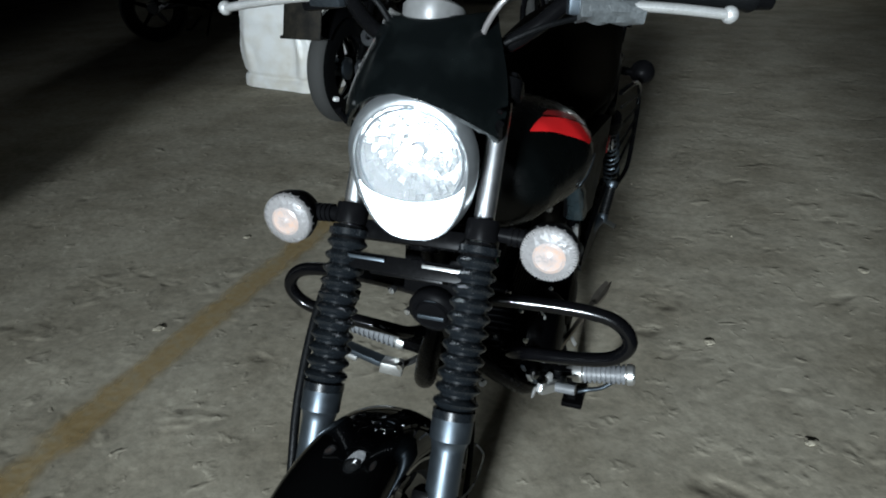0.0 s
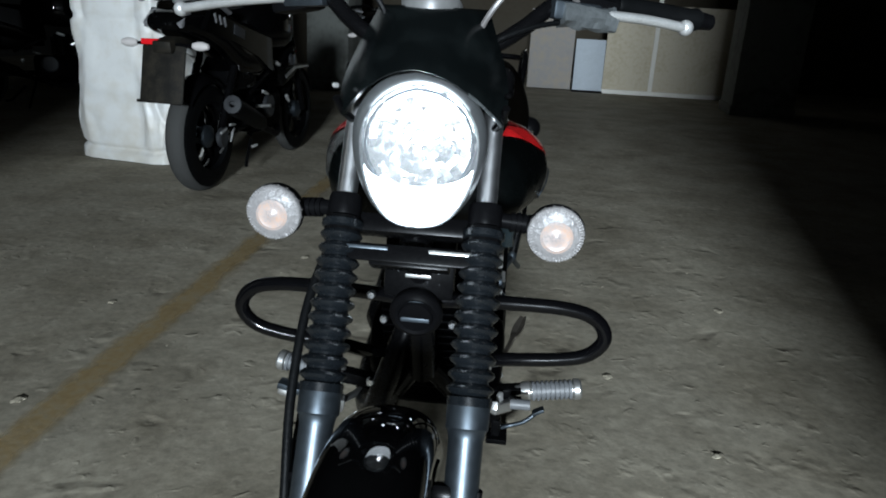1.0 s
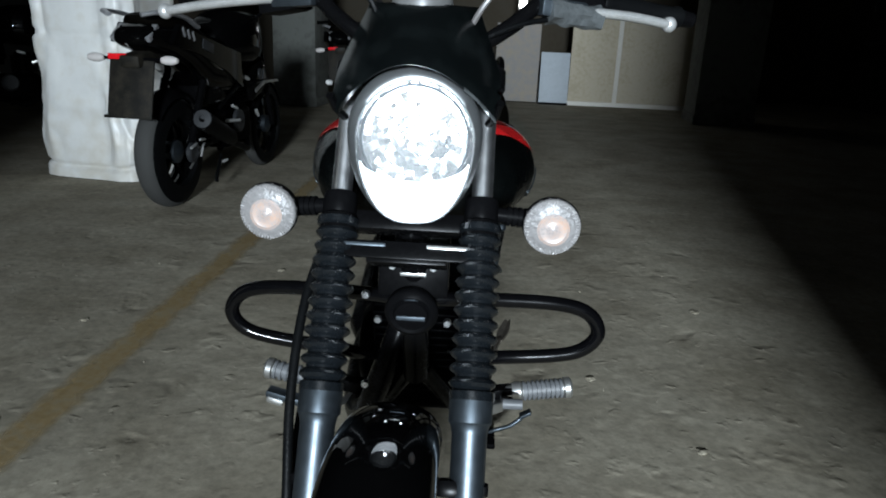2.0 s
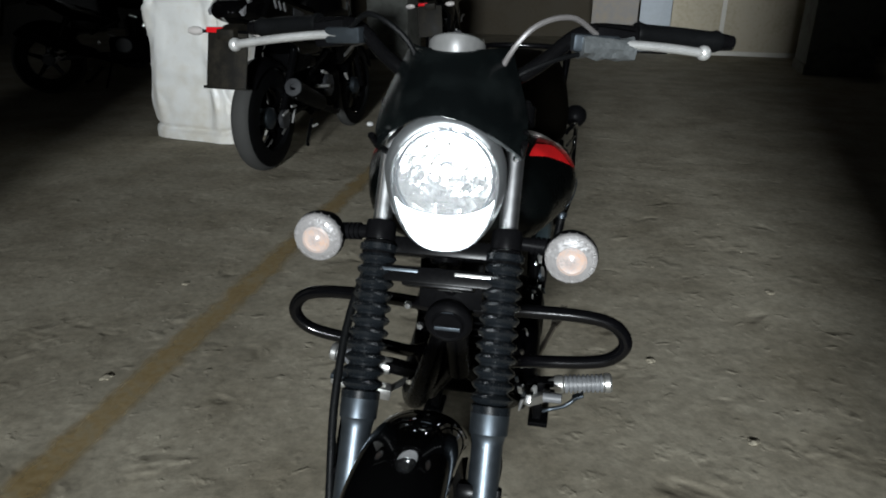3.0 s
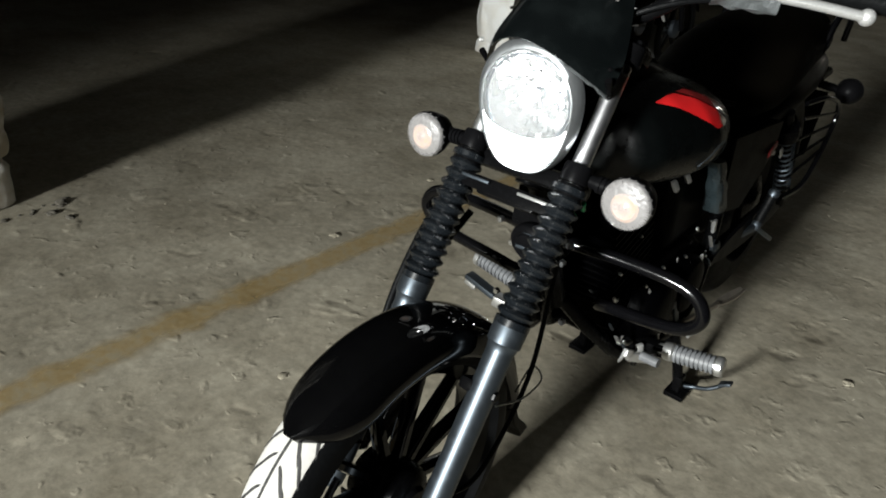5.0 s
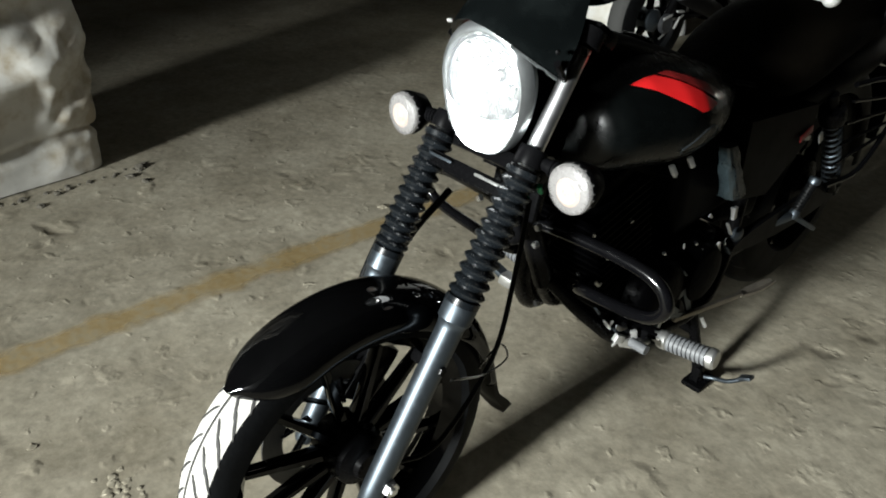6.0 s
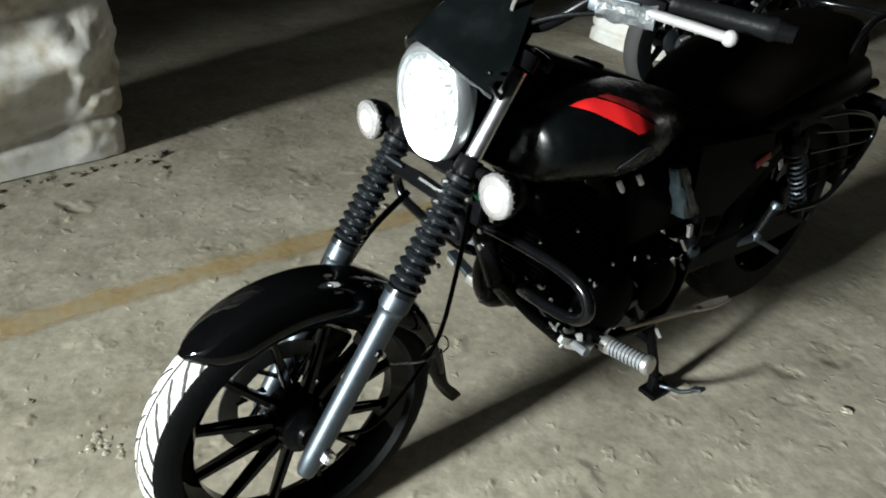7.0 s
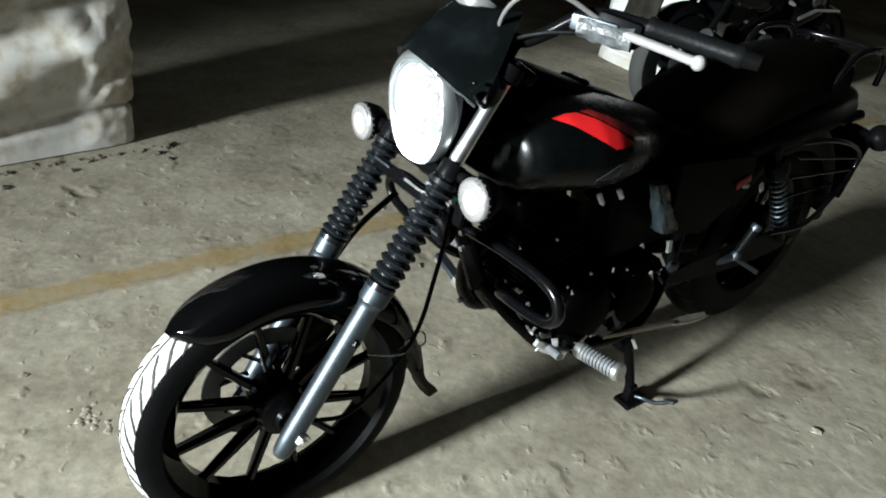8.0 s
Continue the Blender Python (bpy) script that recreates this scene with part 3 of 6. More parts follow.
# forks
for s in (-1, 1):
    x = 0.0885 * s
    bm = bmesh.new()
    lathe(bm, [(0, -0.02), (0.013, -0.02), (0.017, -0.012), (0.019, 0.02), (0.0195, 0.06), (0.0205, 0.29), (0.0225, 0.30), (0.0252, 0.303), (0.0258, 0.33), (0.0245, 0.336), (0, 0.336)], fork(x, 0.272), FDIR, 28)
    leg = part("fork_leg", bm, FORKLEG, bike, "grey anodised lower fork leg")
    bm = bmesh.new()
    lathe(bm, [(0, 0.012), (0.006, 0.012), (0.006, 0.008), (0.012, 0.008), (0.0135, 0.004), (0.0135, -0.01), (0, -0.01)], V(0.108 * s, 0.0, 0.293), (s, 0, 0), 6)
    part("axle_nut", bm, CHROME, leg, "bright steel axle nut")
    bm = bmesh.new()
    box(bm, (0.03, 0.034, 0.02), Matrix.Translation(fork(0.07 * s, 0.47)) @ pose(0, 0, 0, -30), 0.006)
    bolt(bm, fork(0.105 * s, 0.47), (s, 0, 0), 0.008, 0.008)
    part("fender_bracket", bm, SATIN, leg)
    bm = bmesh.new()
    prof = [(0.021, -0.004), (0.0262, -0.004), (0.0262, 0.006)]
    n = 11
    for i in range(n):
        h0 = 0.008 + 0.0172 * i
        w = 0.0286 - 0.0002 * i
        prof += [(w - 0.0075, h0), (w - 0.002, h0 + 0.004), (w, h0 + 0.0075), (w - 0.002, h0 + 0.011), (w - 0.0075, h0 + 0.0145)]
    prof += [(0.026, 0.198), (0.026, 0.206), (0.018, 0.206)]
    lathe(bm, prof, fork(x, 0.558), FDIR, 28)
    part("fork_boot", bm, BOOT, bike, "ribbed black rubber fork boot")
    bm = bmesh.new()
    tube(bm, [fork(x, 0.70), fork(x, 0.892)], 0.0130, 24)
    part("fork_tube", bm, POLISHED, bike, "chrome upper fork tube")
    bm = bmesh.new()
    lathe(bm, [(0.0145, 0), (0.020, 0), (0.0212, 0.004), (0.0212, 0.022), (0.020, 0.027), (0.0145, 0.027)], fork(x, 0.741), FDIR, 24)
    part("fork_clamp", bm, MATTE, bike, "satin black fork clamp")

bm = bmesh.new()
for z, d, hh in ((0.728, 0.036, 0.026), (0.905, 0.055, 0.024)):
    c = fork(0, z)
    box(bm, (0.21, d, hh), Matrix.Translation(c + V(0, 0.024, 0)) @ pose(0, 0, 0, -30.7), 0.008)
    for s in (-1, 1):
        lathe(bm, [(0.0145, -hh / 2), (0.0225, -hh / 2), (0.0225, hh / 2), (0.0145, hh / 2)], fork(0.0885 * s, z), FDIR, 24)
tube(bm, [fork(0, 0.70) + V(0, 0.055, 0), fork(0, 0.93) + V(0, 0.055, 0)], 0.022, 20)
part("triple_clamp", bm, SATIN, bike)
bm = bmesh.new()
box(bm, (0.17, 0.006, 0.022), Matrix.Translation((0.0, 0.222, 0.708)) @ pose(0, 0, 0, -30), 0.002)
box(bm, (0.1, 0.03, 0.012), Matrix.Translation((0.0, 0.236, 0.69)) @ pose(0, 0, 0, -30), 0.003)
part("lamp_bracket", bm, SATIN, bike)
for x in (-0.051, 0.051):
    bm = bmesh.new()
    box(bm, (0.052, 0.003, 0.0045), Matrix.Translation((x, 0.2165, 0.716)) @ pose(0, 0, 0, -30), 0.001)
    part("bracket_edge", bm, ALLOY if x > 0 else FORKLEG, bike, "bare metal bracket edge")

# fender: a crowned shell round the tyre, with a long rear flap
bm = bmesh.new()
loops_o = []
NA = 44
for k in range(NA + 1):
    f = k / NA
    deg = 130 - 136 * f
    r = 0.2835 + 0.006 * math.sin(math.pi * f)
    if f > 0.80:
        r += 0.022 * ((f - 0.80) / 0.20) ** 1.5
    wid = 0.0585
    wid *= math.sqrt(1 - (1 - (f + 0.003) / 0.15) ** 2) if f < 0.147 else 1
    if f > 0.7:
        wid *= (1 - 0.34 * ((f - 0.7) / 0.3) ** 0.8) * (math.sqrt(1 - ((f - 0.96) / 0.043) ** 2) if f > 0.96 else 1)
    skirt = 0.052
    if f < 0.12:
        skirt *= 0.55 + 0.45 * (f / 0.12)
    if f > 0.6:
        skirt *= 1 - 0.85 * ((f - 0.6) / 0.4)
    th = radians(deg)
    e = V(0, math.cos(th), math.sin(th))
    o, i_ = [], []
    for q in range(19):
        u = -1 + 2 * q / 18
        a = u * math.pi / 2
        xx = wid * math.copysign(abs(math.sin(a)) ** 0.85, u)
        drop = skirt * (1 - abs(math.cos(a)) ** 0.75)
        p = AX + e * (r - drop) + V(xx, 0, 0)
        o.append(p)
        i_.append(AX + e * (r - drop - 0.004) + V(xx * 0.94, 0, 0))
    loops_o.append(o + i_[::-1])
rings(bm, loops_o)
fender = part("front_fender", bm, GLOSS, bike, "gloss black front fender", angle=50)
# rubber flap that hangs from the fender's tail and ends in a rounded paddle
bm = bmesh.new()
loops = []
FLAP = curve([(0, 0.292, 0.335), (0, 0.300, 0.290), (0, 0.308, 0.245), (0, 0.330, 0.212), (0, 0.342, 0.184)], 6)
for k, p in enumerate(FLAP):
    f = k / (len(FLAP) - 1)
    half = 0.024 + 0.012 * f
    half *= math.sqrt(max(0.25, 1 - ((f - 0.84) / 0.18) ** 2)) if f > 0.84 else 1
    a, b = FLAP[max(0, k - 1)], FLAP[min(len(FLAP) - 1, k + 1)]
    nrm = (b - a).normalized().cross(V(1, 0, 0))
    row = [(half * u, 0.004 * (1 - u * u)) for u in (-1, -0.6, 0, 0.6, 1)]
    loops.append([p + V(x, 0, 0) + nrm * (d + 0.003 + 0.011 * f * f * min(1.0, 4.5 * (1.1 - f))) for x, d in row] + [p + V(x, 0, 0) + nrm * (d - 0.003 - 0.011 * f * f * min(1.0, 4.5 * (1.1 - f))) for x, d in row[::-1]])
rings(bm, loops)
part("mud_flap", bm, FLAPRUBBER, fender, "dusty rubber flap on the fender's tail", angle=50)

# headlamp: round above, drawn down to a narrow chin
LC = V(0.003, 0.010, 0.845)


def egg(th, rr, drop):
    c, s = math.cos(th), math.sin(th)
    if s >= 0:
        return rr * c, rr * s
    return rr * math.copysign(abs(c) ** 0.74, c) * (1 - 0.05 * abs(s) ** 1.6), -(rr + drop) * abs(s)


def lamp_y(dz):
    return 0.230 - 0.05 * dz


def egg_loops(bm, specs, n=56, cap_last=False, cap_first=False):
    loops = []
    for rr, drop, dy, dz in specs:
        loop = []
        for k in range(n):
            x, z = egg(2 * math.pi * k / n, rr, drop)
            loop.append(LC + V(x, lamp_y(z) + dy, z + dz))
        loops.append(loop)
    vs = rings(bm, loops, caps=False)
    if cap_last:
        bm.faces.new(vs[-1])
    if cap_first:
        bm.faces.new(vs[0][::-1])
    return bm


bm = egg_loops(bmesh.new(), [(0.0795, 0.028, 0.014, 0), (0.074, 0.025, 0.028, 0), (0.061, 0.017, 0.044, 0), (0.042, 0.008, 0.058, 0), (0.018, 0.0, 0.066, 0)], cap_last=True)
lamp_root = part("headlamp", bm, SILVER, bike, "lit headlamp with a silver shell", angle=60)
bm = egg_loops(bmesh.new(), [(0.068, 0.031, 0.004, -0.005), (0.069, 0.031, -0.004, -0.005), (0.071, 0.031, -0.005, -0.005), (0.0755, 0.030, -0.001, -0.002), (0.0795, 0.028, 0.006, 0), (0.081, 0.027, 0.012, 0), (0.075, 0.027, 0.015, 0)])
part("rim", bm, SILVER, lamp_root, "satin silver headlamp rim", angle=60)
bm = egg_loops(bmesh.new(), [(0.0685, 0.031, 0.002, -0.005), (0.062, 0.028, -0.010, -0.005), (0.047, 0.021, -0.018, -0.005), (0.026, 0.014, -0.023, -0.005), (0.008, 0.006, -0.0245, -0.005)], cap_last=True)
part("lens", bm, CLEAR, lamp_root, "clear domed lens", angle=60)
# stepped mirror facets round the bulb
random.seed(21)
bm = bmesh.new()
FC = LC + V(0, -0.003, -0.001)
radii = [0.011, 0.018, 0.025, 0.032, 0.039, 0.046, 0.053, 0.060, 0.0675]
for a, b in zip(radii, radii[1:]):
    n = 16 if a < 0.03 else 32
    for k in range(n):
        t0, t1 = 2 * math.pi * k / n, 2 * math.pi * (k + 1) / n
        tilt, twist = random.uniform(-0.0018, 0.0018), random.uniform(-0.0028, 0.0028)
        quad = []
        for r_, t_, e in ((a, t0, 0), (b, t0, tilt), (b, t1, tilt + twist), (a, t1, twist)):
            quad.append(bm.verts.new(FC + V(r_ * math.cos(t_), 0.234 - 0.05 * r_ * math.sin(t_) + 0.040 - 8.4 * r_ * r_ + e, r_ * math.sin(t_))))
        bm.faces.new(quad)
part("reflector", bm, REFLECTOR, lamp_root, "faceted mirror reflector", smooth=False)
bm = bmesh.new()
lathe(bm, [(0, -0.008), (0.006, -0.006), (0.008, 0), (0.0075, 0.006), (0, 0.008)], FC + V(0, 0.254, 0), (0, 1, 0), 16)
part("bulb", bm, BULB, lamp_root, "burning bulb")
bm = bmesh.new()
lathe(bm, [(0, 0.0), (0.004, 0.0), (0.0045, 0.006), (0.0045, 0.012), (0, 0.012)], FC + V(0, 0.2625, 0), (0, 1, 0), 16)
part("bulb_socket", bm, ALLOY, lamp_root, "aluminium bulb socket")
bm = bmesh.new()
cols = []
for k in range(15):
    th = math.pi + 0.30 + (math.pi - 0.60) * k / 14
    x, z = egg(th, 0.068, 0.031)
    row = []
    for q in range(5):
        f = q / 4
        top = -math.sqrt(max(0.0, 0.066 ** 2 - x * x)) * 0.42 - 0.022
        zz = top + (z - top) * f
        row.append(bm.verts.new(LC + V(x, lamp_y(zz) - 0.001 - 0.010 * math.sin(math.pi * (0.2 + 0.5 * f)) * (1 - (x / 0.0685) ** 2), zz - 0.005)))
    cols.append(row)
for a, b in zip(cols, cols[1:]):
    for q in range(4):
        bm.faces.new((a[q], b[q], b[q + 1], a[q + 1]))
part("position_lamp", bm, HEADON, lamp_root, "glowing lower position lamp", angle=60)
bm = bmesh.new()
arc = [LC + V(0.064 * math.cos(t_), 0.229 - 0.05 * 0.064 * math.sin(t_) + 0.004, -0.005 + 0.064 * math.sin(t_)) for t_ in (radians(-38 + 256 * k / 40) for k in range(41))]
tube(bm, arc, 0.0018, 8)
part("trim_ring", bm, FORKLEG, lamp_root, "dark trim ring inside the lens")
lamp_root.matrix_local = Matrix.Translation(LC + V(0, 0.25, 0)) @ Matrix.Rotation(radians(6), 4, "Z") @ Matrix.Translation(-LC - V(0, 0.25, 0))

# turn signals
def turn_signal(name, at, s, stem, face=(0, -1, 0), lit=True):
    at = Vector(at)
    back = -Vector(face)
    bm = bmesh.new()
    lathe(bm, [(0.035, 0.0), (0.036, 0.006), (0.034, 0.016), (0.026, 0.036), (0.014, 0.046), (0, 0.048)], at, back, 32)
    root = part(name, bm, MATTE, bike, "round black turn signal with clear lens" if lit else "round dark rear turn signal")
    bm = bmesh.new()
    lathe(bm, [(0.0355, 0.004), (0.0345, -0.003), (0.031, -0.006), (0.022, -0.0085), (0.010, -0.0095), (0, -0.0098)], at, back, 40)
    for v in bm.verts:
        d = v.co - at
        rr = (d - back * d.dot(back)).length
        if rr > 0.029:
            k = math.atan2(d.z, d.x)
            v.co += back * (0.0008 * math.cos(k * 20))
    part("lens", bm, LENSWHITE if lit else SMOKED, root, "clear prismatic lens" if lit else "dark lens")
    if lit:
        bm = bmesh.new()
        for k in range(56):
            th = 2 * math.pi * k / 56
            c = at + V(math.cos(th) * 0.0312, 0, math.sin(th) * 0.0312) - back * 0.0048
            box(bm, (0.0018, 0.004, 0.0055), Matrix.Translation(c) @ Euler((0, -th + math.pi / 2, 0)).to_matrix().to_4x4(), 0)
        part("prism_ring", bm, LENSWHITE, root)["kind"] = "stuff"
        bm = bmesh.new()
        lathe(bm, [(0.0205, -0.0084), (0.0165, -0.0104), (0.0125, -0.0096), (0.007, -0.0098), (0.004, -0.0116), (0, -0.0120)], at + V(0.001 * s, 0, -0.002), back, 24)
        part("bulb_tint", bm, AMBER, root, "pale amber bulb behind the lens")
    bm = bmesh.new()
    a = at + back * 0.026
    tube(bm, [a, Vector(stem)], [0.0115, 0.0095], 14)
    for k in range(4):
        p = a.lerp(Vector(stem), 0.45 + 0.1 * k)
        d = (Vector(stem) - a).normalized()
        lathe(bm, [(0.0095, -0.0025), (0.0125, -0.0025), (0.0125, 0.0025), (0.0095, 0.0025)], p, d, 14)
    part("stem", bm, MATTE, root)
    return root


for s in (-1, 1):
    turn_signal("turn_signal", (0.1755 * s, 0.247, 0.742), s, (0.105 * s, 0.268, 0.748))

bm = bmesh.new()
tube(bm, [(0.104, 0.268, 0.712), (0.102, 0.272, 0.705), (0.10, 0.279, 0.698)], 0.004, 10)
part("wire_connector", bm, GREENWIRE, bike, "small green wire connector")

# smoked fly screen over the lamp
bm = bmesh.new()
loops = []
for j in range(15):
    f = j / 14
    loop_o, loop_i = [], []
    for q in range(25):
        u = -1 + 2 * q / 24
        low = 0.862 + 0.066 * (1 - abs(u) ** 1.9)
        z = low + (0.996 - low) * f
        half = 0.100 + 0.030 * f * (1 - f) ** 2 * 2 - 0.028 * f ** 1.5
        x = half * u * (1.0 if f > 0 else 1.0)
        y0 = 0.212 + 0.10 * f ** 1.1
        y = y0 + (0.075 - 0.01 * f) * abs(u) ** 2.2
        p = V(x, y, z)
        loop_o.append(p)
        loop_i.append(p + V(-0.02 * u * 0.2, 0.004, -0.001))
    loops.append(loop_o + loop_i[::-1])
rings(bm, loops)
screen = part("fly_screen", bm, SMOKED, bike, "smoked black fly screen", angle=60)
for s in (-1, 1):
    bm = bmesh.new()
    lathe(bm, [(0, 0.003), (0.0022, 0.0026), (0.0032, 0.0012), (0.0032, -0.004), (0, -0.004)], (0.105 * s, 0.272, 0.9), (0.5 * s, -0.8, 0.1), 14)
    part("screen_bolt", bm, BAREMETAL if s < 0 else SATIN, screen)
    bm = bmesh.new()
    tube(bm, [(0.104 * s, 0.275, 0.885), (0.1 * s, 0.29, 0.868), (0.088 * s, 0.315, 0.85)], 0.005, 8)
    part("screen_stay", bm, SATIN, screen)

# loose edge of protective film left along one side of the screen
for s in (1,):
    rows = []
    for k in range(29):
        u = s * (0.6 + 0.4 * k / 28)
        low = 0.862 + 0.066 * (1 - abs(u) ** 1.9)
        wob = 0.006 * noise.noise(V(u * 14, 2.0 * s, 0)) + 0.003 * noise.noise(V(u * 37, 1.0, s))
        p = V(0.100 * u, 0.209 + 0.075 * abs(u) ** 2.2, low)
        rows.append([p + V(0, -0.001, 0.002), p + V(0, -0.002 + wob * 0.6, 0), p + V(0, -0.001 - wob * 0.5, -0.0025 + wob * 0.7), p + V(0, 0.001, 0.001)])
    bm = bmesh.new()
    rings(bm, rows)
    part("torn_film", bm, FILM, screen, "crinkled clear film along the edge", angle=30)

# instrument pod
bm = bmesh.new()
lathe(bm, [(0.0, -0.026), (0.029, -0.024), (0.038, -0.009), (0.039, 0.007), (0.0365, 0.010), (0.035, 0.007)], (0.0, 0.345, 0.992), (0, 0.45, 0.9), 32)
pod = part("instrument", bm, PODGREY, bike, "round grey speedometer pod")
bm = bmesh.new()
lathe(bm, [(0.0355, 0.0075), (0.018, 0.0105), (0, 0.0115)], (0.0, 0.345, 0.992), (0, 0.45, 0.9), 32)
part("dial_cover", bm, DIAL, pod, "hazy plastic film over the dial")

# handlebar with controls
bm = bmesh.new()
half = curve([(0.0, 0.385, 0.948), (0.07, 0.385, 0.95), (0.115, 0.395, 0.975), (0.165, 0.425, 1.012), (0.23, 0.465, 1.012), (0.37, 0.528, 0.998)], 6)
tube(bm, [V(-p.x, p.y, p.z) for p in half[:0:-1]] + half, 0.011, 12)
part("handlebar", bm, SATIN, bike, "black handlebar")
for s in (-1, 1):
    bm = bmesh.new()
    d = (V(0.37 * s, 0.528, 0.998) - V(0.235 * s, 0.467, 1.012))
    pts = [V(0.24 * s, 0.469, 1.0115) + d * 0.93 * f for f in (0, 0.03, 0.1, 0.5, 0.9, 0.97, 1.02)]
    tube(bm, pts, [0.0155, 0.017, 0.014, 0.0148, 0.014, 0.0165, 0.0135], 16)
    part("grip", bm, RUBBER, bike, "black rubber grip")
    bm = bmesh.new()
    tube(bm, [pts[-1], pts[-1] + d.normalized() * 0.022], [0.013, 0.011], 14)
    part("bar_end", bm, SATIN, bike)
    bm = bmesh.new()
    box(bm, (0.07, 0.045, 0.04), Matrix.Translation((0.205 * s, 0.452, 1.0)) @ pose(0, 0, 0, 0, 8 * s, 28 * s), 0.009)
    part("switch_box", bm, MATTE, bike)
    bm = bmesh.new()
    bar(bm, (0.15 * s, 0.405, 1.002), (0.215 * s, 0.438, 0.998), 0.022, 0.024, 0.005)
    part("lever_perch", bm, FORKLEG, bike, "grey lever perch")
    bm = bmesh.new()
    tip = V(0.339, 0.468, 0.987) if s > 0 else V(-0.383, 0.46, 0.976)
    lev = curve([(0.19 * s, 0.425, 0.998), (0.225 * s, 0.438, 0.998), tuple((V(0.225 * s, 0.438, 0.998) + tip) / 2 + V(0, -0.006, 0.002)), tuple(tip)], 6)
    tube(bm, lev, [0.0105] * 6 + [0.0095] * (len(lev) - 6), 12, flat=0.7)
    bmesh.ops.create_uvsphere(bm, u_segments=14, v_segments=10, radius=0.0108, matrix=Matrix.Translation(tip))
    part("lever", bm, BAREMETAL, bike, "bright aluminium lever with ball end")
for pts, r, mat, label in (
        ([(0.185, 0.42, 1.012), (0.15, 0.375, 1.036), (0.105, 0.34, 1.026), (0.07, 0.335, 0.985), (0.05, 0.36, 0.93), (0.04, 0.42, 0.86)], 0.0038, CABLE, "grey clutch cable"),
        ([(-0.175, 0.415, 1.01), (-0.12, 0.35, 1.035), (-0.06, 0.34, 0.99), (-0.06, 0.36, 0.9)], 0.0042, RUBBER, "black throttle cable"),
        ([(0.19, 0.43, 0.99), (0.12, 0.38, 0.975), (0.06, 0.36, 0.94), (0.05, 0.4, 0.88)], 0.0036, RUBBER, "black switch wire")):
    bm = bmesh.new()
    tube(bm, curve(pts, 6), r, 8)
    part("control_cable", bm, mat, bike, label)
# clear film still wrapped round the clutch lever's perch
bm = bmesh.new()
loops = []
for k in range(13):
    f = k / 12
    c = V(0.162, 0.410, 0.999).lerp(V(0.236, 0.448, 0.993), f)
    row = []
    for q in range(14):
        t_ = 2 * math.pi * q / 14
        k2 = 1 + 0.3 * noise.noise(V(math.cos(t_) * 2, math.sin(t_) * 2, f * 4 + 7))
        row.append(c + V(-0.008 * math.cos(t_) * k2, 0.015 * math.cos(t_) * k2, 0.016 * math.sin(t_) * k2 - 0.002))
    loops.append(row)
loft(bm, loops)
part("film_wrap", bm, FILM, bike, "crinkled clear film round the lever perch", angle=22)
bm = bmesh.new()
tube(bm, curve([(-0.105, 0.29, 0.62), (-0.118, 0.215, 0.55), (-0.124, 0.15, 0.46), (-0.118, 0.10, 0.40)], 6), 0.0062, 8)
bolt(bm, (-0.118, 0.10, 0.40), (0, -0.5, -1), 0.006, 0.01)
part("brake_hose", bm, RUBBER, bike, "black brake hose")
bm = bmesh.new()
tube(bm, curve([(0.07, 0.29, 0.67), (0.075, 0.27, 0.55), (0.084, 0.225, 0.41), (0.09, 0.11, 0.30), (0.07, 0.04, 0.285)], 7), 0.0042, 8)
part("speed_cable", bm, RUBBER, bike, "speedometer cable")
bm = bmesh.new()
tube(bm, curve([(0.09, 0.13, 0.42), (0.10, 0.19, 0.405), (0.098, 0.245, 0.41), (0.075, 0.25, 0.42), (0.08, 0.2, 0.40)], 7), 0.0016, 6)
part("cable_clip", bm, CHROME, bike, "bent wire cable clip")

# crash guard
for s in (-1, 1):
    bm = bmesh.new()
    pts = curve([(0.03 * s, 0.36, 0.594), (0.12 * s, 0.376, 0.592), (0.213 * s - 0.003, 0.382, 0.589), (0.259 * s - 0.003, 0.384, 0.576), (0.277 * s - 0.003, 0.385, 0.546), (0.259 * s - 0.003, 0.388, 0.517), (0.215 * s, 0.391, 0.502), (0.12 * s, 0.40, 0.487), (0.085 * s, 0.43, 0.465), (0.06 * s, 0.50, 0.44)], 7)
    tube(bm, pts, 0.0108, 16)
    part("crash_guard", bm, GUARD, bike, "black tubular crash guard")

# horn
bm = bmesh.new()
HC = V(0.0, 0.318, 0.588)
lathe(bm, [(0, 0.03), (0.026, 0.028), (0.036, 0.012), (0.038, 0.0), (0.0365, -0.004), (0.030, -0.008), (0.025, -0.006), (0.023, -0.01), (0, -0.012)], HC, (0, 1, 0.25), 36)
horn = part("horn", bm, MATTE, bike, "round black horn")
bm = bmesh.new()
box(bm, (0.040, 0.004, 0.006), Matrix.Translation(HC + V(0, -0.012, -0.004)), 0.001)
part("horn_bar", bm, FORKLEG, horn)
bm = bmesh.new()
box(bm, (0.02, 0.004, 0.004), Matrix.Translation(HC + V(0, -0.011, 0.024)), 0.001)
part("horn_rib", bm, FORKLEG, horn)
for x, z in ((-0.028, 0.655), (0.028, 0.655), (-0.05, 0.565), (0.05, 0.565), (-0.065, 0.61), (0.068, 0.612), (0.068, 0.46), (-0.068, 0.46)):
    bm = bmesh.new()
    bolt(bm, (x, 0.325 if z > 0.6 else 0.345, z), (0, -1, 0), 0.0062, 0.008)
    part("bracket_bolt", bm, CHROME, bike, "bright bracket bolt")
bm = bmesh.new()
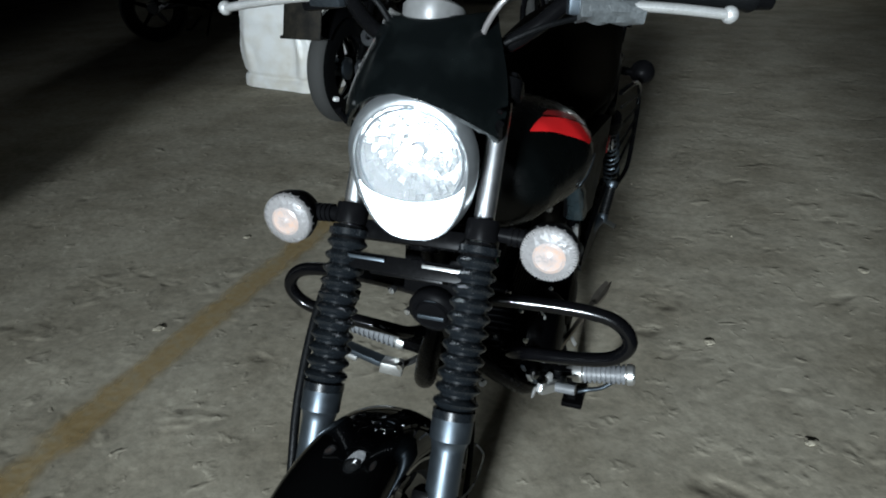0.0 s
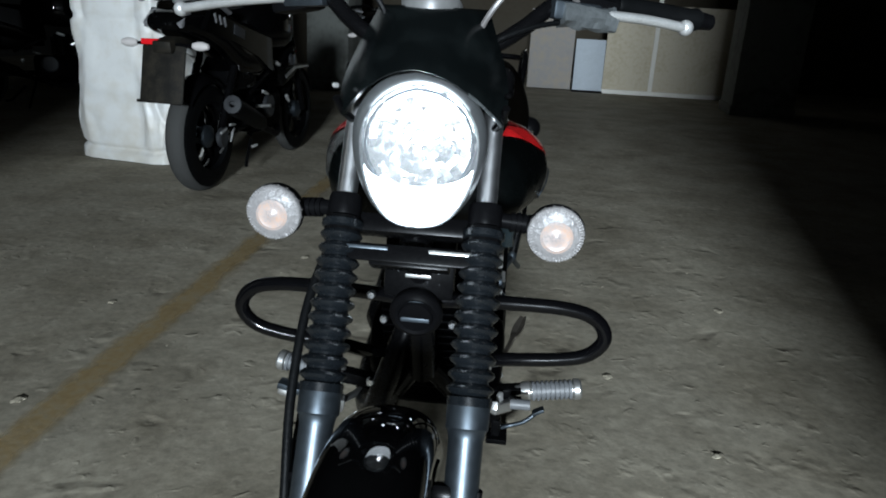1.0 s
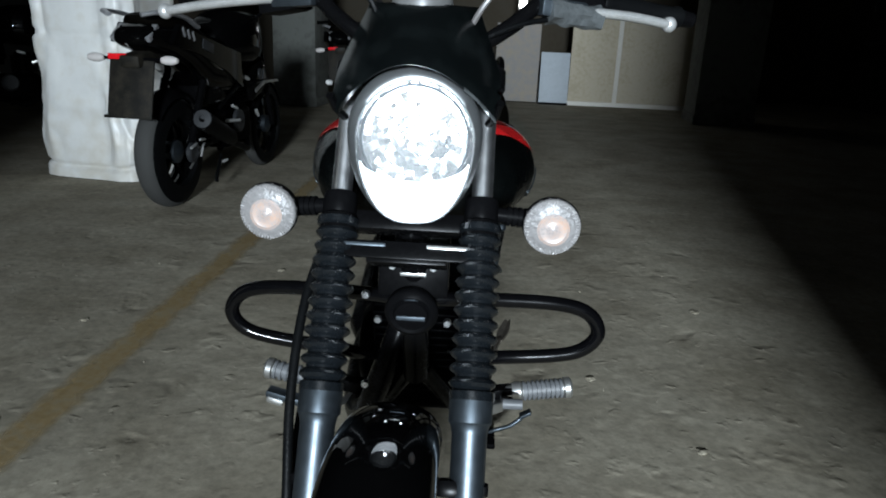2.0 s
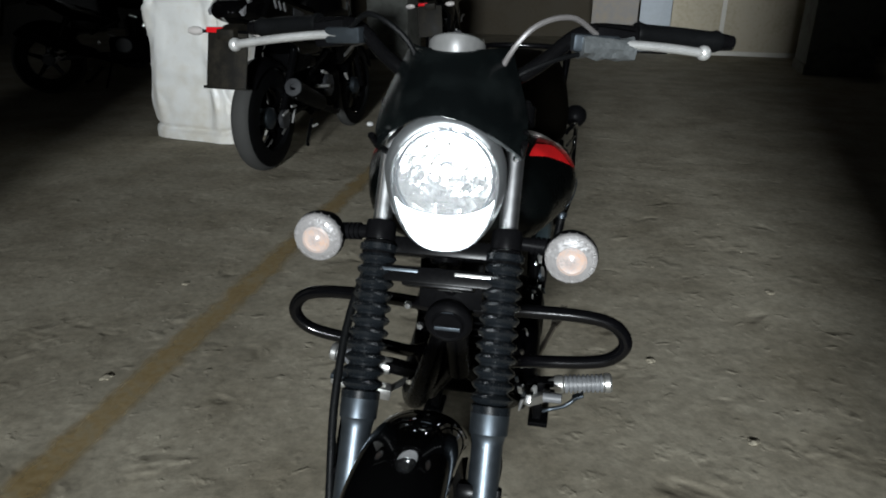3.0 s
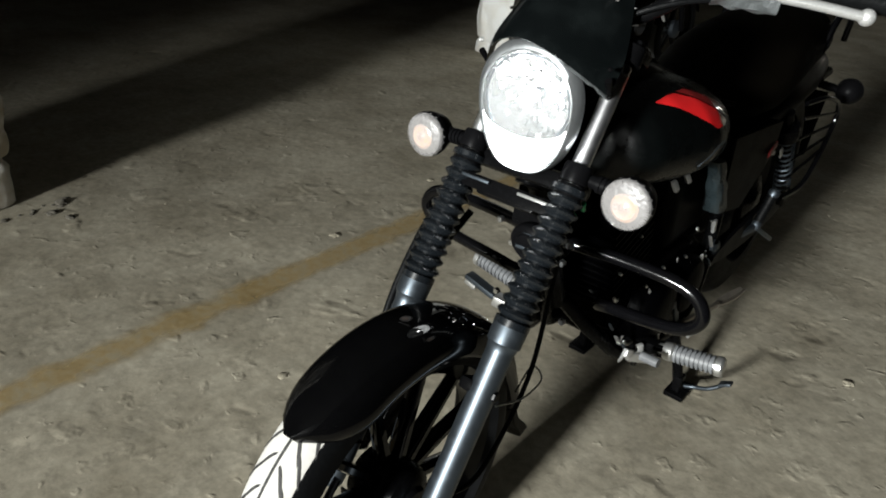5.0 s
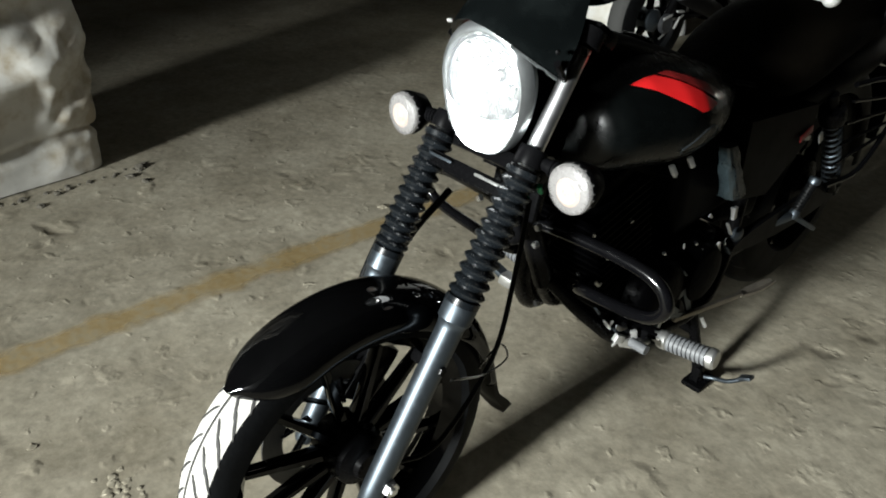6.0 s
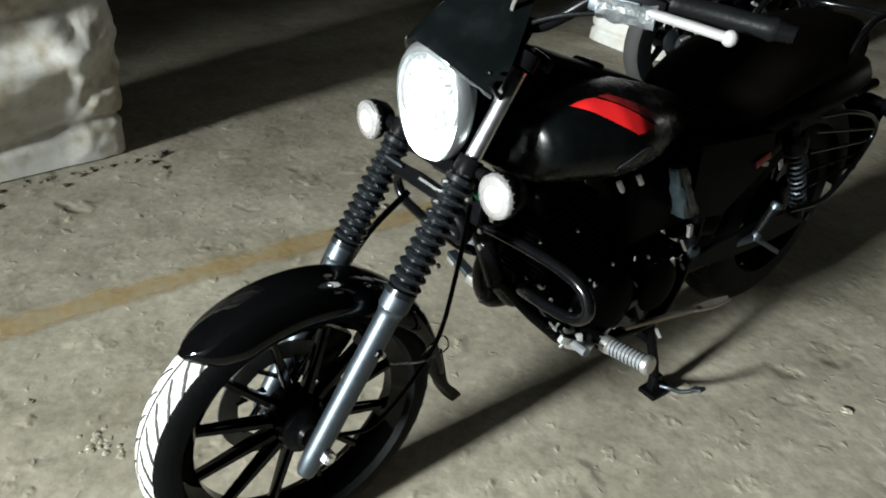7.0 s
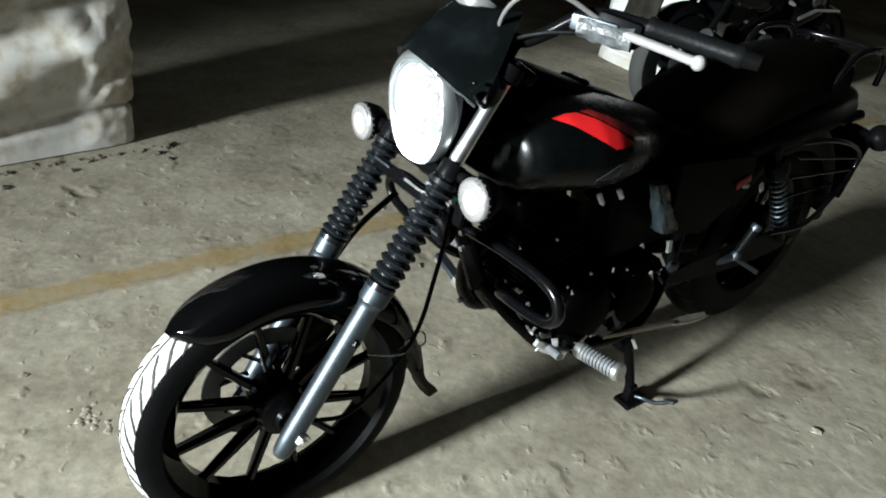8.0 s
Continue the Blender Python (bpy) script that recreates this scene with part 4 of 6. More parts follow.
box(bm, (0.036, 0.004, 0.005), Matrix.Translation((0, 0.325, 0.642)), 0.001)
part("horn_bracket", bm, ALLOY, bike)

# frame
bm = bmesh.new()
tube(bm, [(0, 0.31, 0.72), (0, 0.39, 0.55), (0, 0.44, 0.43)], 0.021, 14)
tube(bm, [(0, 0.33, 0.80), (0, 0.6, 0.76), (0, 0.85, 0.68), (0, 1.1, 0.66)], 0.022, 14)
for s in (-1, 1):
    tube(bm, curve([(0.01 * s, 0.44, 0.44), (0.06 * s, 0.52, 0.34), (0.09 * s, 0.62, 0.265), (0.105 * s, 0.85, 0.24), (0.105 * s, 0.93, 0.34), (0.095 * s, 0.96, 0.55), (0.09 * s, 1.0, 0.66)], 5), 0.015, 12)
    tube(bm, [(0.09 * s, 0.95, 0.66), (0.1 * s, 1.25, 0.69), (0.1 * s, 1.62, 0.71)], 0.014, 12)
box(bm, (0.1, 0.02, 0.1), Matrix.Translation((0, 0.345, 0.655)) @ pose(0, 0, 0, -10), 0.006)
part("frame", bm, SATIN, bike, "black tubular frame")

# engine
bm = bmesh.new()
box(bm, (0.19, 0.34, 0.17), Matrix.Translation((0, 0.755, 0.35)) @ pose(0, 0, 0, -4), 0.04, 3)
box(bm, (0.16, 0.14, 0.11), Matrix.Translation((0, 0.62, 0.385)), 0.03, 3)
eng = part("engine", bm, CASTING, bike, "black air-cooled single-cylinder engine")
UP = V(0, -0.30, 0.95).normalized()
CYL = V(0, 0.595, 0.415)
bm = bmesh.new()
tube(bm, [CYL, CYL + UP * 0.22], 0.058, 20)
part("cylinder", bm, CASTING, eng)
fin_mesh = None
for k in range(12):
    c = CYL + UP * (0.012 + 0.0165 * k)
    if fin_mesh is None:
        bm = bmesh.new()
        box(bm, (0.16, 0.15, 0.006), None, 0.0015, 1)
        fin = part("fin", bm, CASTING, eng, angle=30)
        fin_mesh = fin.data
    else:
        fin = new("fin", fin_mesh)
        fin.parent = eng
    fin.matrix_local = Matrix.Translation(c) @ pose(0, 0, 0, 17.5)
bm = bmesh.new()
box(bm, (0.125, 0.125, 0.06), Matrix.Translation(CYL + UP * 0.225) @ pose(0, 0, 0, 17.5), 0.02, 3)
part("cylinder_head", bm, CASTING, eng)
for s, y, z, r in ((1, 0.665, 0.36, 0.078), (1, 0.82, 0.355, 0.07), (-1, 0.7, 0.36, 0.085)):
    bm = bmesh.new()
    lathe(bm, [(r * 1.05, -0.02), (r, 0.012), (r * 0.85, 0.026), (r * 0.5, 0.032), (0, 0.033)], (0.1 * s, y, z), (s, 0, 0), 32)
    part("side_cover", bm, CASTING, eng)
for y, z, x in ((0.50, 0.50, 0.085), (0.655, 0.62, 0.094), (0.60, 0.44, 0.10), (0.70, 0.29, 0.115), (0.56, 0.38, 0.1), (0.90, 0.40, 0.11), (0.47, 0.55, 0.07), (0.66, 0.46, 0.105), (0.47, 0.46, 0.05), (0.55, 0.56, 0.088), (0.78, 0.44, 0.105), (0.75, 0.28, 0.11), (0.92, 0.30, 0.112)):
    bm = bmesh.new()
    bolt(bm, (x, y, z), (0.8, -0.6, 0), 0.0032, 0.008)
    part("bolt", bm, CHROME, eng, "bright bolt head")
bm = bmesh.new()
lathe(bm, [(0.016, 0), (0.017, 0.02), (0.014, 0.04), (0.009, 0.044), (0, 0.044)], (0.045, 0.67, 0.62), (1, -0.2, 0.15), 18)
part("carburettor", bm, CASTING, eng, "dark carburettor body")

bm = bmesh.new()
box(bm, (0.15, 0.26, 0.24), Matrix.Translation((0, 0.86, 0.57)) @ pose(0, 0, 0, 6), 0.03, 3)
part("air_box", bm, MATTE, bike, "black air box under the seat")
bm = bmesh.new()
box(bm, (0.13, 0.2, 0.26), Matrix.Translation((0, 1.05, 0.52)) @ pose(0, 0, 0, -12), 0.02, 3)
part("inner_fender", bm, MATTE, bike)
bm = bmesh.new()
box(bm, (0.06, 0.34, 0.07), Matrix.Translation((0, 0.58, 0.70)), 0.02, 3)
part("wiring_tray", bm, MATTE, bike)

# exhaust, on the far side
bm = bmesh.new()
tube(bm, curve([(-0.01, 0.51, 0.56), (-0.03, 0.455, 0.50), (-0.06, 0.455, 0.41), (-0.10, 0.525, 0.30), (-0.14, 0.66, 0.25), (-0.165, 0.85, 0.24), (-0.17, 1.0, 0.25)], 8), 0.021, 16)
tube(bm, [(-0.17, 0.98, 0.24), (-0.175, 1.03, 0.25), (-0.19, 1.5, 0.32), (-0.19, 1.54, 0.326)], [0.024, 0.042, 0.045, 0.03], 20)
part("exhaust", bm, SATIN, bike, "black exhaust pipe and silencer")

# tank: lofted from front to back
TX = -0.008


def tank_ring(y, half, z0, z1, n=36):
    loop = []
    for k in range(n):
        th = 2 * math.pi * k / n
        c, s = math.cos(th), math.sin(th)
        zc = z0 + (z1 - z0) * 0.46
        if s >= 0:
            zz = zc + (z1 - zc) * abs(s) ** 0.95
            xx = half * math.copysign(abs(c) ** 0.72, c)
        else:
            zz = zc + (z0 - zc) * abs(s) ** 0.7
            xx = half * math.copysign(abs(c) ** 0.55, c) * (1 - 0.12 * abs(s))
        loop.append(V(xx + TX, y, zz))
    return loop


TANK = [(0.382, 0.045, 0.70, 0.785), (0.392, 0.085, 0.69, 0.803), (0.408, 0.126, 0.682, 0.819), (0.430, 0.147, 0.677, 0.831), (0.485, 0.1655, 0.672, 0.845), (0.54, 0.181, 0.668, 0.847), (0.575, 0.184, 0.668, 0.844), (0.61, 0.180, 0.668, 0.84), (0.67, 0.166, 0.672, 0.825), (0.73, 0.140, 0.68, 0.807), (0.79, 0.112, 0.69, 0.788), (0.84, 0.088, 0.70, 0.772), (0.87, 0.05, 0.712, 0.757)]


def tank_at(y):
    for a, b in zip(TANK, TANK[1:]):
        if a[0] <= y <= b[0]:
            f = (y - a[0]) / (b[0] - a[0])
            return [p + (q - p) * f for p, q in zip(a, b)]
    return list(TANK[-1])


bm = bmesh.new()
ys = [p.y for p in curve([(0, t[0], 0) for t in TANK], 3)]
loft(bm, [tank_ring(*tank_at(y)) for y in ys])
tank = part("fuel_tank", bm, TANKPAINT, bike, "satin black teardrop fuel tank", angle=70)


def on_tank(y, deg, lift, s):
    """A point on the tank's skin: y along it, deg up round its section."""
    yy, half, z0, z1 = tank_at(y)
    aa = radians(deg)
    c, sn = math.cos(aa), math.sin(aa)
    zc = z0 + (z1 - z0) * 0.46
    if sn >= 0:
        return V(TX + s * ((half + lift) * abs(c) ** 0.72), y, zc + (z1 - zc) * sn ** 0.95 + lift * sn)
    return V(TX + s * ((half + lift) * abs(c) ** 0.55 * (1 - 0.12 * abs(sn))), y, zc + (z0 - zc) * abs(sn) ** 0.7)


def tank_patch(corners, lift, s, bow=0.0, n=16):
    """A thin decal on the tank between four corners, its two long edges bowed like a leaf."""
    (ya, aa), (yb, ab), (yc, ac), (yd, ad) = corners
    bm = bmesh.new()
    grid = []
    for i in range(n + 1):
        f = i / n
        row = []
        for j in range(n + 1):
            g = j / n
            y = (ya + (yd - ya) * f) * (1 - g) + (yb + (yc - yb) * f) * g
            a = (aa + (ad - aa) * f) * (1 - g) + (ab + (ac - ab) * f) * g
            a += bow * math.sin(math.pi * f) * (2 * g - 1)
            y -= 0.012 * math.sin(math.pi * g) * (1 - f) ** 2 - 0.014 * math.sin(math.pi * g) * f ** 2
            row.append(bm.verts.new(on_tank(y, a, lift, s)))
        grid.append(row)
    for i in range(n):
        for j in range(n):
            bm.faces.new((grid[i][j], grid[i + 1][j], grid[i + 1][j + 1], grid[i][j + 1]))
    return bm


for s in (-1, 1):
    part("tank_stripe", tank_patch(((0.456, 54), (0.505, 56), (0.607, 22.5), (0.558, 17)), 0.002, s, 1.8), RED, tank, "bright red slanted tank graphic", angle=180)
    part("tank_stripe", tank_patch(((0.517, 56), (0.536, 58), (0.652, 28), (0.620, 23.5)), 0.002, s, 1.0), DARKRED, tank, "darker red half of the graphic", angle=180)
    bm = bmesh.new()
    ring = [on_tank(0.57 + 0.04 * math.cos(t_), -8 + 9 * math.sin(t_) + 6 * math.cos(t_), 0.002, s) for t_ in (2 * math.pi * k / 28 for k in range(28))]
    tube(bm, ring, 0.0013, 6, closed=True)
    part("tank_badge", bm, FORKLEG, tank, "small oval badge outline")
bm = bmesh.new()
tube(bm, curve([(0.082, 0.728, 0.786), (0.075, 0.75, 0.781), (0.066, 0.775, 0.775), (0.055, 0.80, 0.768)], 6), [0.002] + [0.0048] * 17 + [0.002], 10)
part("tank_trim", bm, POLISHED, tank, "short bright trim strip at the tank's rear")
# raised console along the spine of the tank
bm = bmesh.new()
loops = []
for y, z, half, deep in ((0.385, 0.86, 0.03, 0.05), (0.40, 0.885, 0.042, 0.07), (0.43, 0.903, 0.05, 0.085), (0.48, 0.889, 0.052, 0.07), (0.574, 0.859, 0.05, 0.05), (0.68, 0.827, 0.044, 0.04), (0.77, 0.795, 0.034, 0.03), (0.81, 0.779, 0.022, 0.02)):
    loops.append([V(half * math.copysign(abs(math.cos(t_)) ** 0.6, math.cos(t_)), y, z - deep / 2 + deep / 2 * math.copysign(abs(math.sin(t_)) ** 0.7, math.sin(t_))) for t_ in (2 * math.pi * k / 24 for k in range(24))])
loft(bm, loops)
part("tank_console", bm, MATTE, tank, "matte black console on the tank spine", angle=60)
bm = bmesh.new()
lathe(bm, [(0.03, -0.01), (0.03, 0.003), (0.026, 0.007), (0.01, 0.009), (0, 0.009)], (0, 0.60, 0.85), (0, 0.3, 1), 32)
part("filler_cap", bm, SATIN, tank, "black filler cap")

# seat, tail and side panels
def seat_ring(y, half, z0, z1, n=30):
    loop = []
    for k in range(n):
        th = 2 * math.pi * k / n
        c, s = math.cos(th), math.sin(th)
        loop.append(V(half * math.copysign(abs(c) ** 0.72, c), y, (z0 + z1) / 2 + (z1 - z0) / 2 * math.copysign(abs(s) ** 0.9, s)))
    return loop


bm = bmesh.new()
loft(bm, [seat_ring(*r) for r in ((0.825, 0.03, 0.70, 0.748), (0.85, 0.055, 0.69, 0.757), (0.89, 0.088, 0.685, 0.770), (0.95, 0.125, 0.685, 0.790), (1.03, 0.148, 0.69, 0.820), (1.09, 0.15, 0.70, 0.845), (1.16, 0.145, 0.71, 0.865), (1.3, 0.135, 0.73, 0.883), (1.45, 0.12, 0.745, 0.886), (1.52, 0.09, 0.755, 0.875), (1.545, 0.05, 0.77, 0.855))])
seat = part("seat", bm, SEATVINYL, bike, "black stepped vinyl seat", angle=70)
bm = bmesh.new()
tube(bm, curve([(-0.03, 0.830, 0.752), (0.0, 0.822, 0.757), (0.03, 0.83, 0.756), (0.062, 0.855, 0.749), (0.09, 0.89, 0.742)], 6), 0.005, 10)
part("seat_trim", bm, TANKPAINT, seat, "satin black trim round the seat's nose")
for s in (-1, 1):
    bm = bmesh.new()
    loft(bm, [[V(s * (x + dx), y + dy, z + dz) for x, y, z in ((0.11, 0.84, 0.69), (0.13, 1.08, 0.685), (0.12, 1.12, 0.60), (0.115, 0.98, 0.50), (0.11, 0.86, 0.52))] for dx, dy, dz in ((-0.02, 0, 0), (0.008, 0, 0), (0.018, 0.0, 0))])
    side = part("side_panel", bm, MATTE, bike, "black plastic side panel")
    bm = bmesh.new()
    box(bm, (0.003, 0.05, 0.016), Matrix.Translation((0.147 * s, 1.065, 0.622)) @ pose(0, 0, 0, 18), 0.001)
    part("side_decal", bm, REDDECAL, side, "small dark red decal")
bm = bmesh.new()
loops = []
for k in range(15):
    f = k / 14
    half, deep = 0.020 + 0.013 * f ** 1.5, 0.013 + 0.006 * f
    c = V(0.118, 0.785 + 0.075 * f, 0.655 - 0.125 * f)
    row = []
    for q in range(16):
        t_ = 2 * math.pi * q / 16
        k2 = 1 + 0.22 * noise.noise(V(math.cos(t_) * 2.1, math.sin(t_) * 2.1, f * 5.0))
        row.append(c + V(deep * k2 * math.copysign(abs(math.cos(t_)) ** 0.6, math.cos(t_)), half * k2 * math.copysign(abs(math.sin(t_)) ** 0.7, math.sin(t_)), 0))
    loops.append(row)
loft(bm, loops)
relay = part("wrapped_relay", bm, DARKFILM, bike, "relay box wrapped in dark shiny film", angle=25)
bm = bmesh.new()
loops = []
for k in range(17):
    f = k / 16
    c = V(0.133 + 0.006 * f, 0.782 + 0.068 * f, 0.648 - 0.105 * f)
    wob = 0.0022 * noise.noise(V(f * 19, 3, 0))
    loops.append([c + V(0, a + wob, d) for a, d in ((-0.004 - 0.004 * f, 0.0), (0, 0.002), (0.004 + 0.004 * f, 0.0), (0, -0.002))])
rings(bm, loops)
part("film_crease", bm, FILM, relay, "pale crinkled crease of the film", angle=20)
bm = bmesh.new()
NB = 26
loops = []
for k in range(NB + 1):
    f = k / NB
    th = radians(150 - 150 * f)
    e = V(0, math.cos(th), math.sin(th))
    o, i_ = [], []
    for q in range(13):
        u = -1 + 2 * q / 12
        xx = 0.082 * math.copysign(abs(math.sin(u * math.pi / 2)) ** 0.8, u)
        drop = 0.085 * (1 - abs(math.cos(u * math.pi / 2)) ** 0.7)
        o.append(RAX + e * (0.345 - drop) + V(xx, 0, 0))
        i_.append(RAX + e * (0.34 - drop) + V(xx * 0.94, 0, 0))
    loops.append(o + i_[::-1])
rings(bm, loops)
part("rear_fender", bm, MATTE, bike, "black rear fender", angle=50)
bm = bmesh.new()
for s in (-1, 1):
    tube(bm, curve([(0.125 * s, 1.34, 0.80), (0.132 * s, 1.37, 0.87), (0.132 * s, 1.42, 0.895), (0.128 * s, 1.52, 0.895), (0.125 * s, 1.57, 0.86), (0.12 * s, 1.585, 0.80)], 6), 0.008, 12)
tube(bm, curve([(0.126, 1.55, 0.878), (0.09, 1.585, 0.88), (0, 1.60, 0.88), (-0.09, 1.585, 0.88), (-0.126, 1.55, 0.878)], 6), 0.008, 12)
part("grab_rail", bm, GUARD, bike, "black tubular grab rail")
bm = bmesh.new()
loft(bm, [seat_ring(*r) for r in ((1.02, 0.10, 0.64, 0.73), (1.10, 0.128, 0.635, 0.745), (1.25, 0.135, 0.64, 0.76), (1.42, 0.128, 0.655, 0.775), (1.58, 0.105, 0.67, 0.78), (1.67, 0.06, 0.69, 0.765))])
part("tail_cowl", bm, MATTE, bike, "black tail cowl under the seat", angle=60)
bm = bmesh.new()
box(bm, (0.09, 0.05, 0.05), Matrix.Translation((0, 1.70, 0.69)), 0.015, 3)
part("tail_lamp", bm, SMOKED, bike, "unlit dark tail lamp")
bm = bmesh.new()
box(bm, (0.17, 0.008, 0.2), Matrix.Translation((0, 1.79, 0.52)) @ pose(0, 0, 0, -18), 0.004)
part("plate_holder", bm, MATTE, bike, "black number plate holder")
for s in (-1, 1):
    turn_signal("rear_turn_signal", (0.165 * s, 1.65, 0.664), s, (0.07 * s, 1.635, 0.672), (0, 1, 0), False)

# rear wheel
rw = part("rear_wheel", rim(bmesh.new(), RAX, 0.19, 0.09), GLOSS, bike, "gloss black cast alloy rear wheel")
part("tyre", tyre(bmesh.new(), RAX, RR, 0.132), [SIDEWALL, RUBBER], rw, "wide black rear tyre")
part("tread_pattern", grooves(bmesh.new(), RAX, RR, 0.132, 36), GROOVE, rw)["kind"] = "stuff"
bm = bmesh.new()
lathe(bm, [(0, 0.07), (0.03, 0.07), (0.07, 0.055), (0.075, 0.03), (0.075, -0.05), (0.03, -0.07), (0, -0.07)], RAX, (1, 0, 0), 32)
part("hub", bm, SATIN, rw)
for k in range(10):
    th = 2 * math.pi * (k + (0.16 if k % 2 else -0.16)) / 10 + 0.4
    part("spoke", spoke(bmesh.new(), RAX, th, 0.06, 0.168, 0.011, 0.008, 0.02, 0.013), GLOSS, rw)
bm = bmesh.new()
for s in (-1, 1):
    bar(bm, (0.1 * s, 0.92, 0.36), (0.105 * s, 1.46, 0.375), 0.024, 0.042, 0.006)
    bolt(bm, (0.118 * s, 1.44, 0.375), (s, 0, 0), 0.016, 0.014)
box(bm, (0.2, 0.06, 0.05), Matrix.Translation((0, 0.96, 0.36)), 0.01)
part("swingarm", bm, SATIN, bike, "black swingarm")
bm = bmesh.new()
loft(bm, [[V(x, RAX.y - 0.5 + 0.56 * (0.5 - 0.5 * math.cos(t_)), 0.385 + (0.03 + 0.014 * (0.5 - 0.5 * math.cos(t_))) * math.sin(t_)) for t_ in (2 * math.pi * k / 24 for k in range(24))] for x in (0.118, 0.128)])
part("chain_case", bm, MATTE, bike, "black chain case")
for s in (-1, 1):
    bm = bmesh.new()
    a, b = V(0.135 * s, 1.37, 0.40), V(0.13 * s, 1.19, 0.68)
    d = (b - a)
    tube(bm, [a, b], 0.013, 12)
    lathe(bm, [(0.013, 0), (0.027, 0), (0.03, 0.02), (0.027, 0.04), (0.013, 0.04)], a + d * 0.75, d, 18)
    shock = part("shock_absorber", bm, SATIN, bike, "black rear shock absorber")
    bm = bmesh.new()
    helix = []
    u_ = d.normalized().orthogonal().normalized()
    w_ = d.normalized().cross(u_)
    for k in range(150):
        th = k * 2 * math.pi * 11 / 150
        helix.append(a + d * (0.12 + 0.62 * k / 149) + (u_ * math.cos(th) + w_ * math.sin(th)) * 0.0195)
    tube(bm, helix, 0.0028, 6)
    part("spring", bm, FORKLEG, shock, "grey steel coil spring")

# sari guard beside the rear wheel
bm = bmesh.new()
loop = curve([(0.145, 1.27, 0.69), (0.165, 1.37, 0.692), (0.17, 1.50, 0.66), (0.17, 1.548, 0.61), (0.17, 1.50, 0.53), (0.168, 1.40, 0.455), (0.155, 1.26, 0.45)], 6)
tube(bm, loop, 0.0065, 10)
guard = part("sari_guard", bm, GUARD, bike, "black barred guard beside the rear wheel")
for k in range(4):
    f = (k + 0.7) / 4.6
    bm = bmesh.new()
    a = V(0.15, 1.27, 0.69 - 0.24 * f)
    b = V(0.17, 1.545 - 0.09 * f * f, 0.645 - 0.14 * f)
    tube(bm, [a, b], 0.004, 8)
    part("guard_bar", bm, GUARD, guard)

# pegs, levers and stands
def ribbed_peg(name, a, b, r, mat_rib, mat_core, label):
    a, b = Vector(a), Vector(b)
    d = b - a
    L = d.length
    bm = bmesh.new()
    lathe(bm, [(0, -0.012), (r * 0.95, -0.012), (r * 1.05, -0.004), (r * 1.05, 0.004), (r * 0.8, 0.008), (r * 0.8, L - 0.012), (r * 1.12, L - 0.01), (r * 1.12, L), (r * 0.9, L + 0.004), (0, L + 0.004)], a, d, 20)
    peg = part(name, bm, mat_core, bike, label)
    bm = bmesh.new()
    n = 9
    prof = []
    for k in range(n):
        h = 0.012 + (L - 0.028) * k / (n - 1)
        prof += [(r * 0.84, h - 0.0035), (r * 1.04, h - 0.003), (r * 1.04, h + 0.002), (r * 0.84, h + 0.0025)]
    lathe(bm, prof, a, d, 20)
    part("ribbed_sleeve", bm, mat_rib, peg)
    return peg


RIBGREY = material("scuffed_grey_rubber", (0.085, 0.088, 0.092), 0.5, vary=0.25, scale=40)
for s in (-1, 1):
    ribbed_peg("foot_peg", (0.181 * s, 0.60, 0.324 if s > 0 else 0.320), (0.277 if s > 0 else -0.298, 0.608, 0.335 if s > 0 else 0.336), 0.0178, RIBGREY, ALLOY, "ribbed aluminium foot peg")
    bm = bmesh.new()
    bar(bm, (0.09 * s, 0.60, 0.31), (0.182 * s, 0.60, 0.324), 0.03, 0.024, 0.005)
    bar(bm, (0.1 * s, 0.64, 0.24), (0.12 * s, 0.6, 0.32), 0.014, 0.03, 0.004)
    part("peg_bracket", bm, SATIN, bike)
bm = bmesh.new()
tube(bm, curve([(0.12, 0.68, 0.30), (0.15, 0.60, 0.31), (0.165, 0.53, 0.335)], 6), 0.006, 10)
part("gear_lever", bm, ALLOY, bike, "steel gear lever")
bm = bmesh.new()
tube(bm, [(0.15, 0.53, 0.335), (0.185, 0.528, 0.337)], 0.0095, 12)
part("gear_toe_peg", bm, RIBGREY, bike)
bm = bmesh.new()
tube(bm, curve([(-0.12, 0.72, 0.26), (-0.15, 0.62, 0.272), (-0.175, 0.555, 0.285)], 6), 0.007, 10)
bar(bm, (-0.16, 0.56, 0.283), (-0.205, 0.55, 0.292), 0.03, 0.026, 0.005)
pedal = part("brake_pedal", bm, ALLOY, bike, "bare aluminium brake pedal")
bm = bmesh.new()
bar(bm, (-0.20, 0.55, 0.298), (-0.283, 0.552, 0.318), 0.026, 0.014, 0.004)
part("pedal_plate", bm, FORKLEG, pedal, "grey pedal plate")
bm = bmesh.new()
bar(bm, (-0.250, 0.546, 0.300), (-0.282, 0.547, 0.309), 0.022, 0.014, 0.006)
part("pedal_pad", bm, ALLOY, pedal, "worn pale pedal pad")
for s in (-1, 1):
    ribbed_peg("pillion_peg", (0.14 * s, 1.165, 0.400), (0.153 * s, 1.19, 0.486), 0.012, RUBBER, FORKLEG, "folded pillion peg")
    bm = bmesh.new()
    bar(bm, (0.1 * s, 1.05, 0.37), (0.14 * s, 1.165, 0.396), 0.014, 0.018, 0.004)
    bar(bm, (0.14 * s, 1.165, 0.392), (0.162 * s, 1.262, 0.335), 0.009, 0.012, 0.003)
    part("pillion_bracket", bm, FORKLEG, bike)
bm = bmesh.new()
